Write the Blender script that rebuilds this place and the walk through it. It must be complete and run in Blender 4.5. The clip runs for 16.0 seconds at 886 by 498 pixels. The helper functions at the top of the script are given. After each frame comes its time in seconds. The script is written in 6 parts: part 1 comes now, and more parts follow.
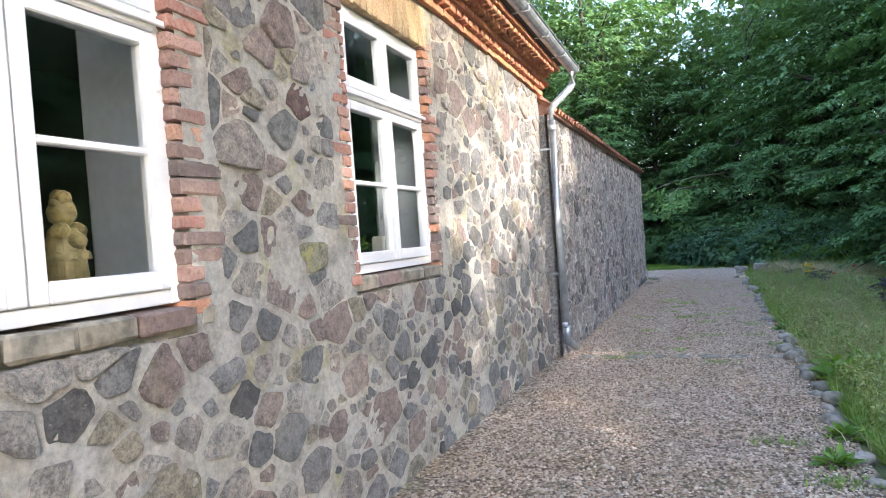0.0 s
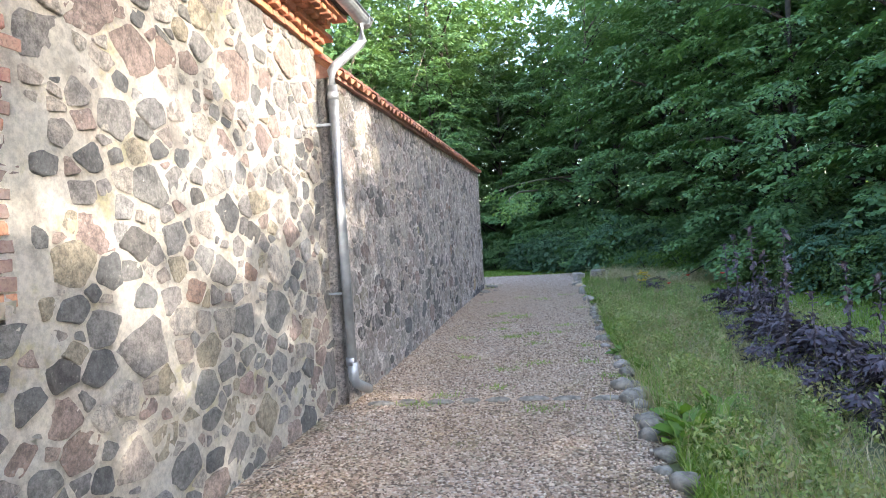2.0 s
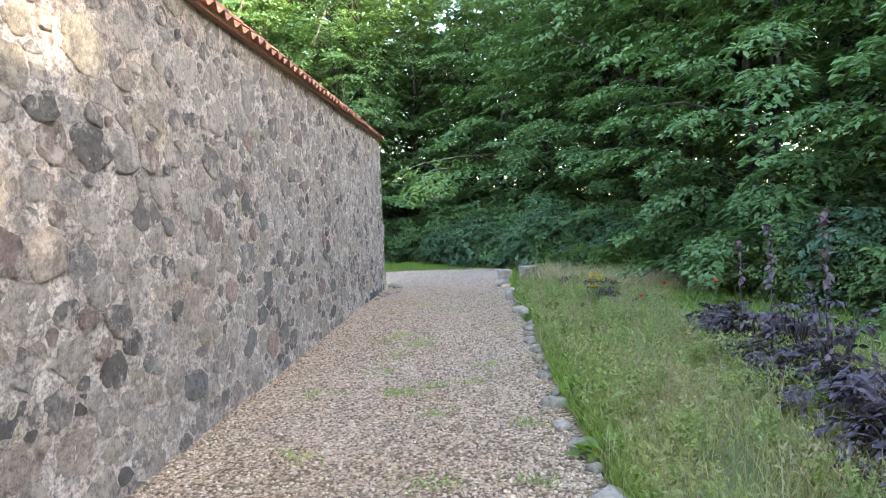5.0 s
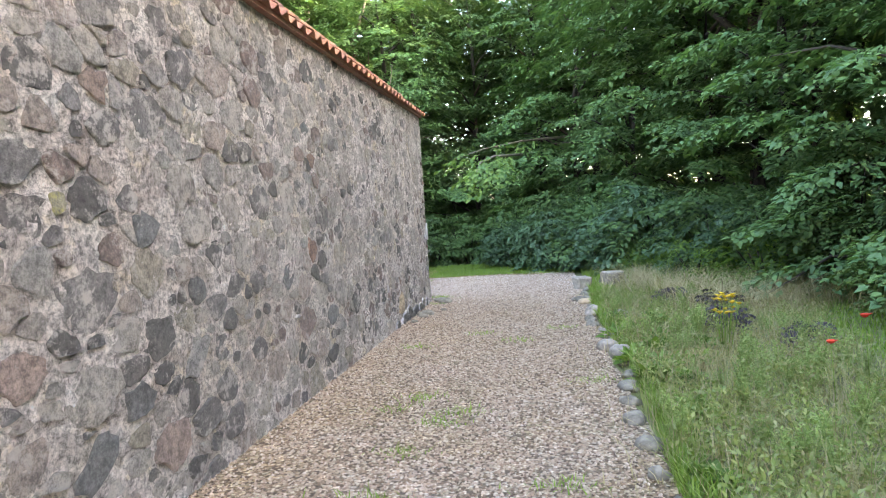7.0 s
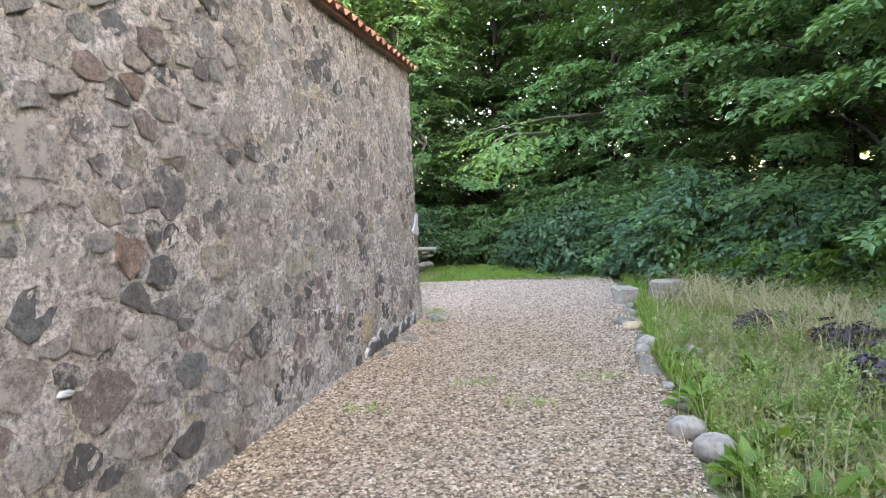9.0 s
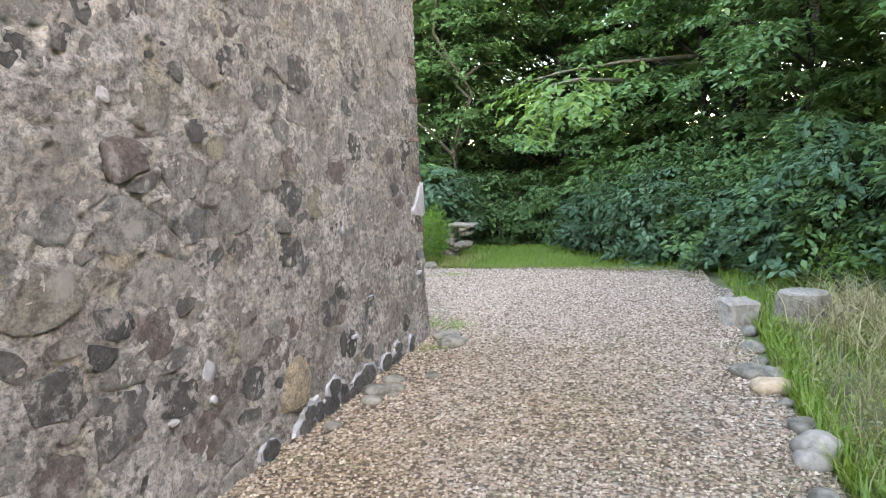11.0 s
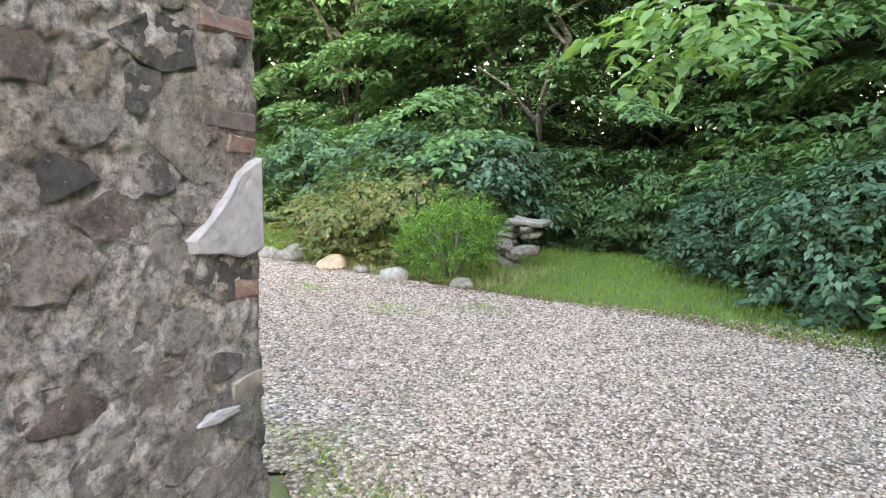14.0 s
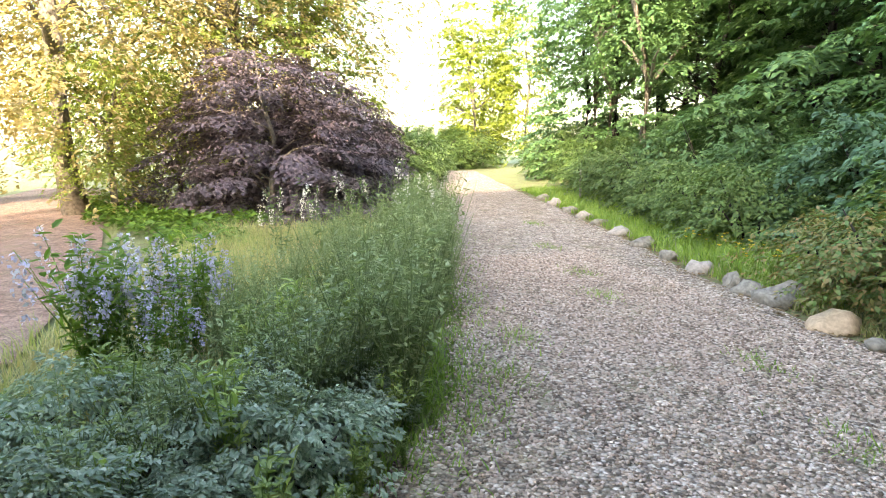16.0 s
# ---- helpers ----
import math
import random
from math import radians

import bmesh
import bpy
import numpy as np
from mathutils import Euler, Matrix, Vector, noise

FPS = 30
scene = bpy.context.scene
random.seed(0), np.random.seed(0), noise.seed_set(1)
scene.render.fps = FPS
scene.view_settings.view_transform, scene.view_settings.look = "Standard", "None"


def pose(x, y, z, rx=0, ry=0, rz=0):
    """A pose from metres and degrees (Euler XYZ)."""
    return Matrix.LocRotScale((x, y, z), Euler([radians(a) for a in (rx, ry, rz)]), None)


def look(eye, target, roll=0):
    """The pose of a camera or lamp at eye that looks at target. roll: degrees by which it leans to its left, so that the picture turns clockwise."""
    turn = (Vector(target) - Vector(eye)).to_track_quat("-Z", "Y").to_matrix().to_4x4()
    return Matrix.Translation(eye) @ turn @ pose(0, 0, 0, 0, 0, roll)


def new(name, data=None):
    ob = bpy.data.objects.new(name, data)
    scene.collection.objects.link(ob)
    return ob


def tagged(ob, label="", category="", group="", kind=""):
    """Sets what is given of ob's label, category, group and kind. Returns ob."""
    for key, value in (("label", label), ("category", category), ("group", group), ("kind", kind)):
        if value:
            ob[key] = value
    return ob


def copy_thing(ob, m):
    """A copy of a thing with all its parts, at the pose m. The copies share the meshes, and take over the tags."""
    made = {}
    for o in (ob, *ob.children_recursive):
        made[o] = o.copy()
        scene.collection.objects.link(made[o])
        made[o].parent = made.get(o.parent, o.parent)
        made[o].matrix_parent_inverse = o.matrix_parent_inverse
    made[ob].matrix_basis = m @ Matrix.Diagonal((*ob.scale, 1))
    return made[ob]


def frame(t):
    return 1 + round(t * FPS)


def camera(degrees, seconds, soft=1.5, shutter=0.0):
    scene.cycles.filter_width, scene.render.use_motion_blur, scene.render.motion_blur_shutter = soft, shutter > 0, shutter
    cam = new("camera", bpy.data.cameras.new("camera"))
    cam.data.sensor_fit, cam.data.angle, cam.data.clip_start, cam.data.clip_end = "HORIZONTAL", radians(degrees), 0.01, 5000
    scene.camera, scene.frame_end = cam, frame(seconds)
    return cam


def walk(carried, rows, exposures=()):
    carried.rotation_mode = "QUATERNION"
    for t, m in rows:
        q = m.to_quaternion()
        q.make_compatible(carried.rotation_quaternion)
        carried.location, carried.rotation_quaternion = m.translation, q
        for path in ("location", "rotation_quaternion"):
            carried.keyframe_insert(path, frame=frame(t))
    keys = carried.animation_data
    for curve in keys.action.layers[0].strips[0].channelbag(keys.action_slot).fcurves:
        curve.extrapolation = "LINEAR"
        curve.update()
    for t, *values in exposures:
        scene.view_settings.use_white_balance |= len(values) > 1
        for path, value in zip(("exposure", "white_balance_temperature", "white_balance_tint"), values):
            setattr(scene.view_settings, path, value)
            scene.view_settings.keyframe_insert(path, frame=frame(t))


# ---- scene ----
cam = camera(69.2, 16.0, 1.0)
METRES, EYE, TILT, LEAN, TURN = 22.1, 1.5, 0.0, 0.0, 21.5
ROWS = [
    (0.0, 0.0, 0.0, 0.0, -0.08, -1.07, 4.2),
    (0.5, 0.0139, 0.0221, 0.0002, -4.6, -1.35, 4.25),
    (1.0, 0.0282, 0.0467, -0.0011, -9.49, -1.56, 3.48),
    (1.5, 0.0405, 0.0697, -0.0018, -10.99, -1.68, 3.46),
    (2.0, 0.0504, 0.0956, -0.002, -12.75, -1.69, 3.7),
    (2.5, 0.0616, 0.1201, -0.003, -15.19, -2.0, 4.2),
    (3.0, 0.0758, 0.1478, -0.0044, -19.06, -2.33, 3.59),
    (5.5, 0.1364, 0.3007, -0.0069, -19.3, -3.61, 2.23),
    (6.0, 0.1512, 0.3315, -0.0069, -15.4, -3.76, 2.93),
    (6.5, 0.1652, 0.3643, -0.0078, -14.2, -3.48, 3.53),
    (7.0, 0.1803, 0.3964, -0.0081, -13.23, -3.34, 3.94),
    (7.5, 0.1948, 0.4286, -0.0099, -12.17, -3.43, 4.1),
    (8.0, 0.2078, 0.4584, -0.0126, -11.01, -3.38, 4.11),
    (8.5, 0.2214, 0.4909, -0.0135, -10.84, -3.42, 3.67),
    (9.0, 0.2301, 0.5214, -0.0139, -10.67, -3.73, 3.38),
    (11.5, 0.2815, 0.6783, -0.0143, -3.58, -6.92, 2.01),
    (12.0, 0.289, 0.7064, -0.0132, -2.68, -7.11, 1.09),
    (12.5, 0.3004, 0.734, -0.0131, -1.52, -7.24, 0.67),
    (13.0, 0.3082, 0.763, -0.0151, -0.11, -7.67, -1.02),
    (13.5, 0.316, 0.7936, -0.0145, 2.84, -8.41, -1.22),
    (14.0, 0.3219, 0.8226, -0.0147, 5.4, -8.98, -1.04),
    (14.5, 0.3287, 0.8532, -0.015, 16.99, -9.42, 0.43),
    (15.0, 0.3314, 0.882, -0.0145, 28.6, -9.5, 0.19),
    (15.5, 0.3322, 0.9101, -0.0142, 45.82, -9.47, 0.99),
    (16.0, 0.3279, 0.9341, -0.0142, 54.55, -9.62, 0.57),
]
walk(cam, [(t, pose(0, 0, EYE, TILT, LEAN, TURN) @ pose(METRES * x, METRES * y, METRES * z, 90 + pitch, roll, yaw)) for t, x, y, z, yaw, pitch, roll in ROWS],
     exposures=[(0.0, 2.98, 6300, 12), (3.0, 3.48, 6800, 12), (7.0, 4.04, 7800, 14), (12.5, 4.2, 8500, 15), (14.5, 4.26, 8500, 13), (16.0, 3.7, 8000, 12)])
# ---------------------------------------------------------------- world, sun
SUN_AZ, SUN_EL = radians(-24), radians(22)      # azimuth from +x towards +y
sun_way = Vector((math.cos(SUN_EL) * math.cos(SUN_AZ), math.cos(SUN_EL) * math.sin(SUN_AZ), math.sin(SUN_EL)))
world = bpy.data.worlds.new("sky")
scene.world = world
world.use_nodes = True
wn = world.node_tree.nodes
sky = wn.new("ShaderNodeTexSky")
sky.sky_type, sky.sun_disc, sky.sun_elevation = "NISHITA", False, SUN_EL
sky.sun_rotation = math.atan2(sun_way.x, sun_way.y)
sky.dust_density = 2.0
wn["Background"].inputs["Strength"].default_value = 0.15
world.node_tree.links.new(sky.outputs[0], wn["Background"].inputs["Color"])
sun = new("sun", bpy.data.lights.new("sun", "SUN"))
sun.data.energy, sun.data.angle, sun.data.color = 2.0, radians(0.6), (1.0, 0.91, 0.78)
sun.matrix_world = look(sun_way * 40, (0, 0, 0))

# ---------------------------------------------------------------- materials
def rgb(*c):
    return (*c, 1.0)


class Mat:
    """A small wrapper round a node material."""
    def __init__(self, name, rough=0.85, metal=0.0):
        self.m = bpy.data.materials.new(name)
        self.m.use_nodes = True
        self.n, self.l = self.m.node_tree.nodes, self.m.node_tree.links
        self.b = self.n["Principled BSDF"]
        self.b.inputs["Roughness"].default_value, self.b.inputs["Metallic"].default_value = rough, metal
        self.pos = self.n.new("ShaderNodeNewGeometry").outputs["Position"]
        self.isl = self.n["Geometry"].outputs["Random Per Island"]

    def stretch(self, x, y, z):
        k = self.n.new("ShaderNodeMapping")
        k.inputs["Scale"].default_value = (x, y, z)
        self.l.new(self.pos, k.inputs["Vector"])
        return k.outputs[0]

    def noise(self, scale, detail=4, rough=0.6, vec=None):
        k = self.n.new("ShaderNodeTexNoise")
        k.inputs["Scale"].default_value, k.inputs["Detail"].default_value, k.inputs["Roughness"].default_value = scale, detail, rough
        self.l.new(vec or self.pos, k.inputs["Vector"])
        return k.outputs["Fac"]

    def cells(self, scale, feature="F1", out="Distance", vec=None):
        k = self.n.new("ShaderNodeTexVoronoi")
        k.feature = feature
        k.inputs["Scale"].default_value = scale
        self.l.new(vec or self.pos, k.inputs["Vector"])
        return k.outputs[out]

    def along(self, start, length):
        """0 to 1 along the path, from start on."""
        k, q = self.n.new("ShaderNodeSeparateXYZ"), self.n.new("ShaderNodeMapRange")
        q.inputs["From Min"].default_value, q.inputs["From Max"].default_value = start, start + length
        self.l.new(self.pos, k.inputs[0])
        self.l.new(k.outputs["Y"], q.inputs["Value"])
        return q.outputs[0]

    def rand(self):
        return self.n.new("ShaderNodeObjectInfo").outputs["Random"]

    def ramp(self, fac, *stops, hard=False):
        k = self.n.new("ShaderNodeValToRGB")
        k.color_ramp.interpolation = "CONSTANT" if hard else "LINEAR"
        e = k.color_ramp.elements
        while len(e) < len(stops):
            e.new(0.5)
        for i, (p, c) in enumerate(stops):
            e[i].position = p
        for i, (p, c) in enumerate(stops):
            e[i].color = rgb(*c) if len(c) == 3 else c
        self.l.new(fac, k.inputs["Fac"])
        return k.outputs["Color"]

    def mix(self, fac, a, b, mode="MIX"):
        k = self.n.new("ShaderNodeMix")
        k.data_type, k.blend_type = "RGBA", mode
        for s, v in ((k.inputs[0], fac), (k.inputs[6], a), (k.inputs[7], b)):
            if isinstance(v, (int, float)):
                s.default_value = v
            elif isinstance(v, tuple):
                s.default_value = rgb(*v)
            else:
                self.l.new(v, s)
        return k.outputs[2]

    def color(self, c):
        if isinstance(c, tuple):
            self.b.inputs["Base Color"].default_value = rgb(*c)
        else:
            self.l.new(c, self.b.inputs["Base Color"])
        return self

    def bump(self, height, strength=0.5, dist=0.01):
        k = self.n.new("ShaderNodeBump")
        k.inputs["Strength"].default_value, k.inputs["Distance"].default_value = strength, dist
        self.l.new(height, k.inputs["Height"])
        self.l.new(k.outputs[0], self.b.inputs["Normal"])
        return self


def mortar_mat(name, dark, mid, light, stain, fleck, lichen, pit_shade=0.36, crisp=0.5):
    m = Mat(name, 0.95)
    c = m.ramp(m.noise(4.2, 12, 0.74), (0.38, dark), (0.5, mid), (0.62, light))
    c = m.mix(m.ramp(m.noise(1.3, 7, 0.65), (0.5, (0, 0, 0)), (0.72, (0.6, 0.6, 0.6))), c, stain)
    c = m.mix(m.ramp(m.noise(2.7, 9, 0.7), (0.555, (0, 0, 0)), (0.65, (0.65, 0.65, 0.65))), c, lichen)
    lay_of = m.stretch(1.0, 0.5, 1.6)      # the coat is trowelled in flat, flaky layers
    # shade of the coat's pits, painted into the colour as dark spots
    c = m.mix(m.ramp(m.noise(15, 8, 0.7, lay_of), (pit_shade - 0.08, (0.85, 0.85, 0.85)), (pit_shade + 0.04, (0, 0, 0))), c, tuple(0.45 * q for q in dark))
    c = m.mix(1.0, c, m.ramp(m.noise(28, 12, 0.82), (0.41, (1 - crisp,) * 3), (0.5, (1, 1, 1)), (0.58, (1 + 0.8 * crisp,) * 3)), "MULTIPLY")
    c = m.mix(m.ramp(m.noise(33, 6, 0.7), (0.64, (0, 0, 0)), (0.7, (0.8, 0.8, 0.8))), c, fleck)
    m.color(c)
    k = m.n.new("ShaderNodeMath")
    k.operation = "ADD"
    m.l.new(m.noise(13, 12, 0.85, lay_of), k.inputs[0])
    m.l.new(m.noise(70, 6, 0.8), k.inputs[1])
    return m.bump(k.outputs[0], 1.0, 0.09).m


GRANITE = [(0.43, 0.38, 0.345), (0.30, 0.29, 0.285), (0.46, 0.42, 0.38), (0.16, 0.165, 0.17), (0.45, 0.36, 0.315), (0.37, 0.365, 0.36),
           (0.51, 0.47, 0.425), (0.36, 0.28, 0.255), (0.26, 0.26, 0.255), (0.55, 0.51, 0.465), (0.43, 0.38, 0.29), (0.34, 0.32, 0.31)]


SPLIT = [tuple(0.97 * v for v in c) for c in GRANITE]


def stone_mat(name, per_island, palette, smear=None, amount=0.0):
    m = Mat(name, 0.8)
    r = m.isl if per_island else m.rand()
    c = m.ramp(r, *[(i / len(palette), p) for i, p in enumerate(palette)], hard=True)
    c = m.mix(1.0, c, m.ramp(m.noise(17, 12, 0.82), (0.41, (0.5, 0.5, 0.51)), (0.5, (1.0, 1.0, 1.0)), (0.59, (1.42, 1.39, 1.36))), "MULTIPLY")
    c = m.mix(m.ramp(m.noise(75, 4, 0.8), (0.4, (0.5, 0.5, 0.5)), (0.52, (0, 0, 0))), c, (0.10, 0.095, 0.09))
    c = m.mix(m.ramp(m.noise(48, 4, 0.6), (0.62, (0, 0, 0)), (0.72, (0.5, 0.5, 0.5))), c, (0.62, 0.6, 0.56))
    c = m.mix(m.ramp(m.noise(2.1, 6, 0.75), (0.62, (0, 0, 0)), (0.76, (0.4, 0.4, 0.4))), c, (0.44, 0.41, 0.24))
    if smear:
        c = m.mix(m.ramp(m.noise(6.5, 9, 0.78), (0.52 - amount, (0, 0, 0)), (0.60 - amount, (0.9, 0.9, 0.9))), c, m.mix(m.noise(22, 8, 0.75), tuple(0.6 * q for q in smear), tuple(1.3 * q for q in smear)))
    m.color(c)
    return m.bump(m.noise(20, 12, 0.85), 1.0, 0.07).m


MORTAR = mortar_mat("pale lime mortar", (0.55, 0.50, 0.44), (0.74, 0.70, 0.63), (0.80, 0.765, 0.71), (0.60, 0.545, 0.41), (0.84, 0.82, 0.78), (0.60, 0.56, 0.30), 0.27, 0.2)
MORTAR_OLD = mortar_mat("weathered grey mortar", (0.38, 0.335, 0.32), (0.65, 0.60, 0.575), (0.78, 0.735, 0.71), (0.42, 0.335, 0.275), (0.76, 0.74, 0.72), (0.60, 0.52, 0.37), 0.40, 0.62)
STONE = stone_mat("split granite", False, SPLIT, (0.70, 0.655, 0.58), -0.08)
STONE_FAR = stone_mat("split granite joined", True, SPLIT, (0.70, 0.655, 0.58), -0.08)
GREY = [tuple(0.55 * v + 0.45 * w for v, w in zip(c, (0.32, 0.30, 0.285))) for c in GRANITE]
GREY[3], GREY[8], GREY[1], GREY[7] = (0.12, 0.115, 0.115), (0.18, 0.17, 0.17), (0.22, 0.21, 0.21), (0.26, 0.20, 0.185)
STONE_OLD = stone_mat("weathered granite", False, GREY, (0.60, 0.555, 0.525), 0.005)
STONE_OLD_FAR = stone_mat("weathered granite joined", True, GREY, (0.60, 0.555, 0.525), 0.005)


def brick_mat(name, palette, dirt=0.4):
    m = Mat(name, 0.9)
    c = m.ramp(m.rand(), *[(i / len(palette), p) for i, p in enumerate(palette)], hard=True)
    c = m.mix(m.ramp(m.noise(22, 6, 0.7), (0.4, (0, 0, 0)), (0.75, (dirt, dirt, dirt))), c, (0.42, 0.34, 0.28))
    c = m.mix(m.ramp(m.noise(70, 5, 0.7), (0.35, (0.6, 0.6, 0.6)), (0.5, (0, 0, 0))), c, (0.1, 0.06, 0.05))
    m.color(c)
    return m.bump(m.noise(70, 6, 0.7), 0.6, 0.01).m


BRICK = brick_mat("red brick", [(0.33, 0.15, 0.11), (0.27, 0.125, 0.10), (0.38, 0.20, 0.14), (0.23, 0.135, 0.115), (0.43, 0.19, 0.105), (0.33, 0.19, 0.155)], 0.55)
BRICK_DARK = brick_mat("burnt dark brick", [(0.10, 0.08, 0.08), (0.15, 0.11, 0.105), (0.19, 0.13, 0.115)])
# brick of the flat arches, with the sun's yellow put into its colour
BRICK_SUNLIT = brick_mat("sunlit yellowish brick", [(0.48, 0.36, 0.2), (0.42, 0.30, 0.17), (0.5, 0.34, 0.2)])
BRICK_ORANGE = brick_mat("orange cornice brick", [(0.45, 0.19, 0.09), (0.40, 0.15, 0.08), (0.36, 0.14, 0.08), (0.5, 0.23, 0.12)], 0.2)
TILE = brick_mat("clay roof tile", [(0.42, 0.16, 0.08), (0.36, 0.13, 0.075), (0.46, 0.20, 0.11), (0.31, 0.12, 0.08)], 0.3)


def plain(name, c, rough=0.6, metal=0.0, grain=30, vary=0.15, bump=0.15):
    m = Mat(name, rough, metal)
    d = tuple(v * (1 - vary) for v in c)
    m.color(m.ramp(m.noise(grain, 5), (0.35, d), (0.65, c)))
    return m.bump(m.noise(grain * 2, 5), bump, 0.005).m


PAINT = plain("white gloss paint", (0.64, 0.65, 0.68), 0.35, 0, 14, 0.06, 0.05)
ZINC = plain("weathered zinc", (0.40, 0.43, 0.47), 0.45, 0.55, 9, 0.35, 0.1)
DARK_GAP = plain("dark joint", (0.03, 0.03, 0.03), 0.9)
PLASTER_GREEN = plain("green painted plaster", (0.10, 0.14, 0.09), 0.8)
PLASTER_GREY = plain("grey white reveal", (0.44, 0.47, 0.53), 0.7)
WOOD_FLOOR = plain("dark floor boards", (0.13, 0.09, 0.06), 0.6)
TERRACOTTA = plain("ochre glazed clay", (0.50, 0.39, 0.18), 0.4, 0, 25, 0.5, 0.4)
CERAMIC = plain("white ceramic", (0.8, 0.79, 0.75), 0.3)
ROCK_PALE = plain("pale fieldstone", (0.37, 0.33, 0.29), 0.85, 0, 22, 0.4, 0.7)
ROCK = plain("grey fieldstone", (0.285, 0.26, 0.215), 0.85, 0, 14, 0.6, 1.0)
ROCK_WARM = plain("tan fieldstone", (0.55, 0.42, 0.29), 0.85, 0, 22, 0.35, 0.6)
BARK = plain("grey bark", (0.27, 0.23, 0.18), 0.9, 0, 16, 0.6, 1.0)
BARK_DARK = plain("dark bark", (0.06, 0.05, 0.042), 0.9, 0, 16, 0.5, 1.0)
WOOD_OLD = plain("weathered sawn wood", (0.42, 0.38, 0.33), 0.9, 0, 30, 0.5, 0.9)
WHITE_MORTAR = plain("fresh white mortar", (0.43, 0.42, 0.44), 0.9, 0, 20, 0.3, 1.0)

m = Mat("glass pane", 0.02)
m.b.inputs["Transmission Weight"].default_value = 1.0
m.b.inputs["IOR"].default_value = 1.55
GLASS = m.color((0.93, 0.96, 0.95)).m


def leaf_mat(name, base, tip, trans=0.35, rough=0.5, obj=0.25, dry=None):
    m = Mat(name, rough)
    c = m.ramp(m.isl, (0.0, base), (0.7, tuple(0.5 * a + 0.5 * b for a, b in zip(base, tip))), (1.0, tip))
    if dry:      # stands of it have withered
        c = m.mix(m.ramp(m.noise(1.25, 5, 0.6), (0.47, (0, 0, 0)), (0.6, (0.8, 0.8, 0.8))), c, dry)
    dim = m.ramp(m.rand(), (0.0, (1 - obj,) * 3), (1.0, (1, 1, 1)))
    c = m.mix(1.0, c, dim, "MULTIPLY")
    m.color(c)
    t = m.n.new("ShaderNodeBsdfTranslucent")
    k = m.n.new("ShaderNodeMixShader")
    k.inputs[0].default_value = trans
    warm = m.mix(1.0, c, (1.15, 1.1, 0.55), "MULTIPLY")
    m.l.new(warm, t.inputs["Color"])
    m.l.new(m.b.outputs[0], k.inputs[1])
    m.l.new(t.outputs[0], k.inputs[2])
    m.l.new(k.outputs[0], m.n["Material Output"].inputs["Surface"])
    return m.m


LEAF = leaf_mat("beech green leaf", (0.097, 0.21, 0.092), (0.195, 0.345, 0.12))
LEAF_DARK = leaf_mat("deep forest leaf", (0.09, 0.195, 0.083), (0.172, 0.30, 0.105))
LEAF_BRIGHT = leaf_mat("bright fresh leaf", (0.09, 0.2, 0.035), (0.22, 0.36, 0.06), 0.4)
LEAF_BOX = leaf_mat("box hedge leaf", (0.05, 0.16, 0.03), (0.27, 0.46, 0.08), 0.35)
LEAF_GOLD = leaf_mat("golden willow leaf", (0.34, 0.30, 0.14), (0.58, 0.48, 0.26), 0.45)
LEAF_LIME = leaf_mat("lime yellow leaf", (0.24, 0.32, 0.05), (0.42, 0.48, 0.09), 0.45)
LEAF_PURPLE = leaf_mat("dark purple leaf", (0.045, 0.036, 0.052), (0.115, 0.085, 0.11), 0.15)
LEAF_SMOKE = leaf_mat("smoke bush purple leaf", (0.095, 0.075, 0.10), (0.19, 0.15, 0.17), 0.2)
LEAF_RED = leaf_mat("reddish turning leaf", (0.13, 0.27, 0.07), (0.42, 0.27, 0.12), 0.35)
LEAF_SILVER = leaf_mat("blue grey herb leaf", (0.20, 0.30, 0.21), (0.48, 0.58, 0.46), 0.35)
GRASS = leaf_mat("lawn grass blade", (0.14, 0.26, 0.045), (0.28, 0.41, 0.08), 0.4)
GRASS_WILD = leaf_mat("rough meadow grass", (0.25, 0.34, 0.115), (0.58, 0.54, 0.28), 0.45, dry=(0.48, 0.41, 0.25))
GRASS_DRY = leaf_mat("dry straw stalk", (0.40, 0.34, 0.19), (0.56, 0.49, 0.32), 0.3)
PETAL_RED = leaf_mat("poppy petal", (0.75, 0.05, 0.03), (0.85, 0.09, 0.05), 0.4)
PETAL_YELLOW = leaf_mat("yellow petal", (0.75, 0.5, 0.03), (0.85, 0.65, 0.08), 0.3)
PETAL_BLUE = leaf_mat("lavender blue petal", (0.44, 0.44, 0.76), (0.68, 0.67, 0.92), 0.4)
PETAL_WHITE = leaf_mat("white petal", (0.75, 0.73, 0.74), (0.85, 0.83, 0.82), 0.3)

m = Mat("garden soil and moss", 0.95)
c = m.ramp(m.noise(0.7, 6), (0.35, (0.14, 0.16, 0.065)), (0.6, (0.19, 0.225, 0.085)))
c = m.mix(m.ramp(m.noise(5, 6, 0.7), (0.45, (0, 0, 0)), (0.7, (0.7, 0.7, 0.7))), c, (0.10, 0.075, 0.05))
m.color(c)
SOIL = m.bump(m.noise(30, 7, 0.7), 0.9, 0.04).m


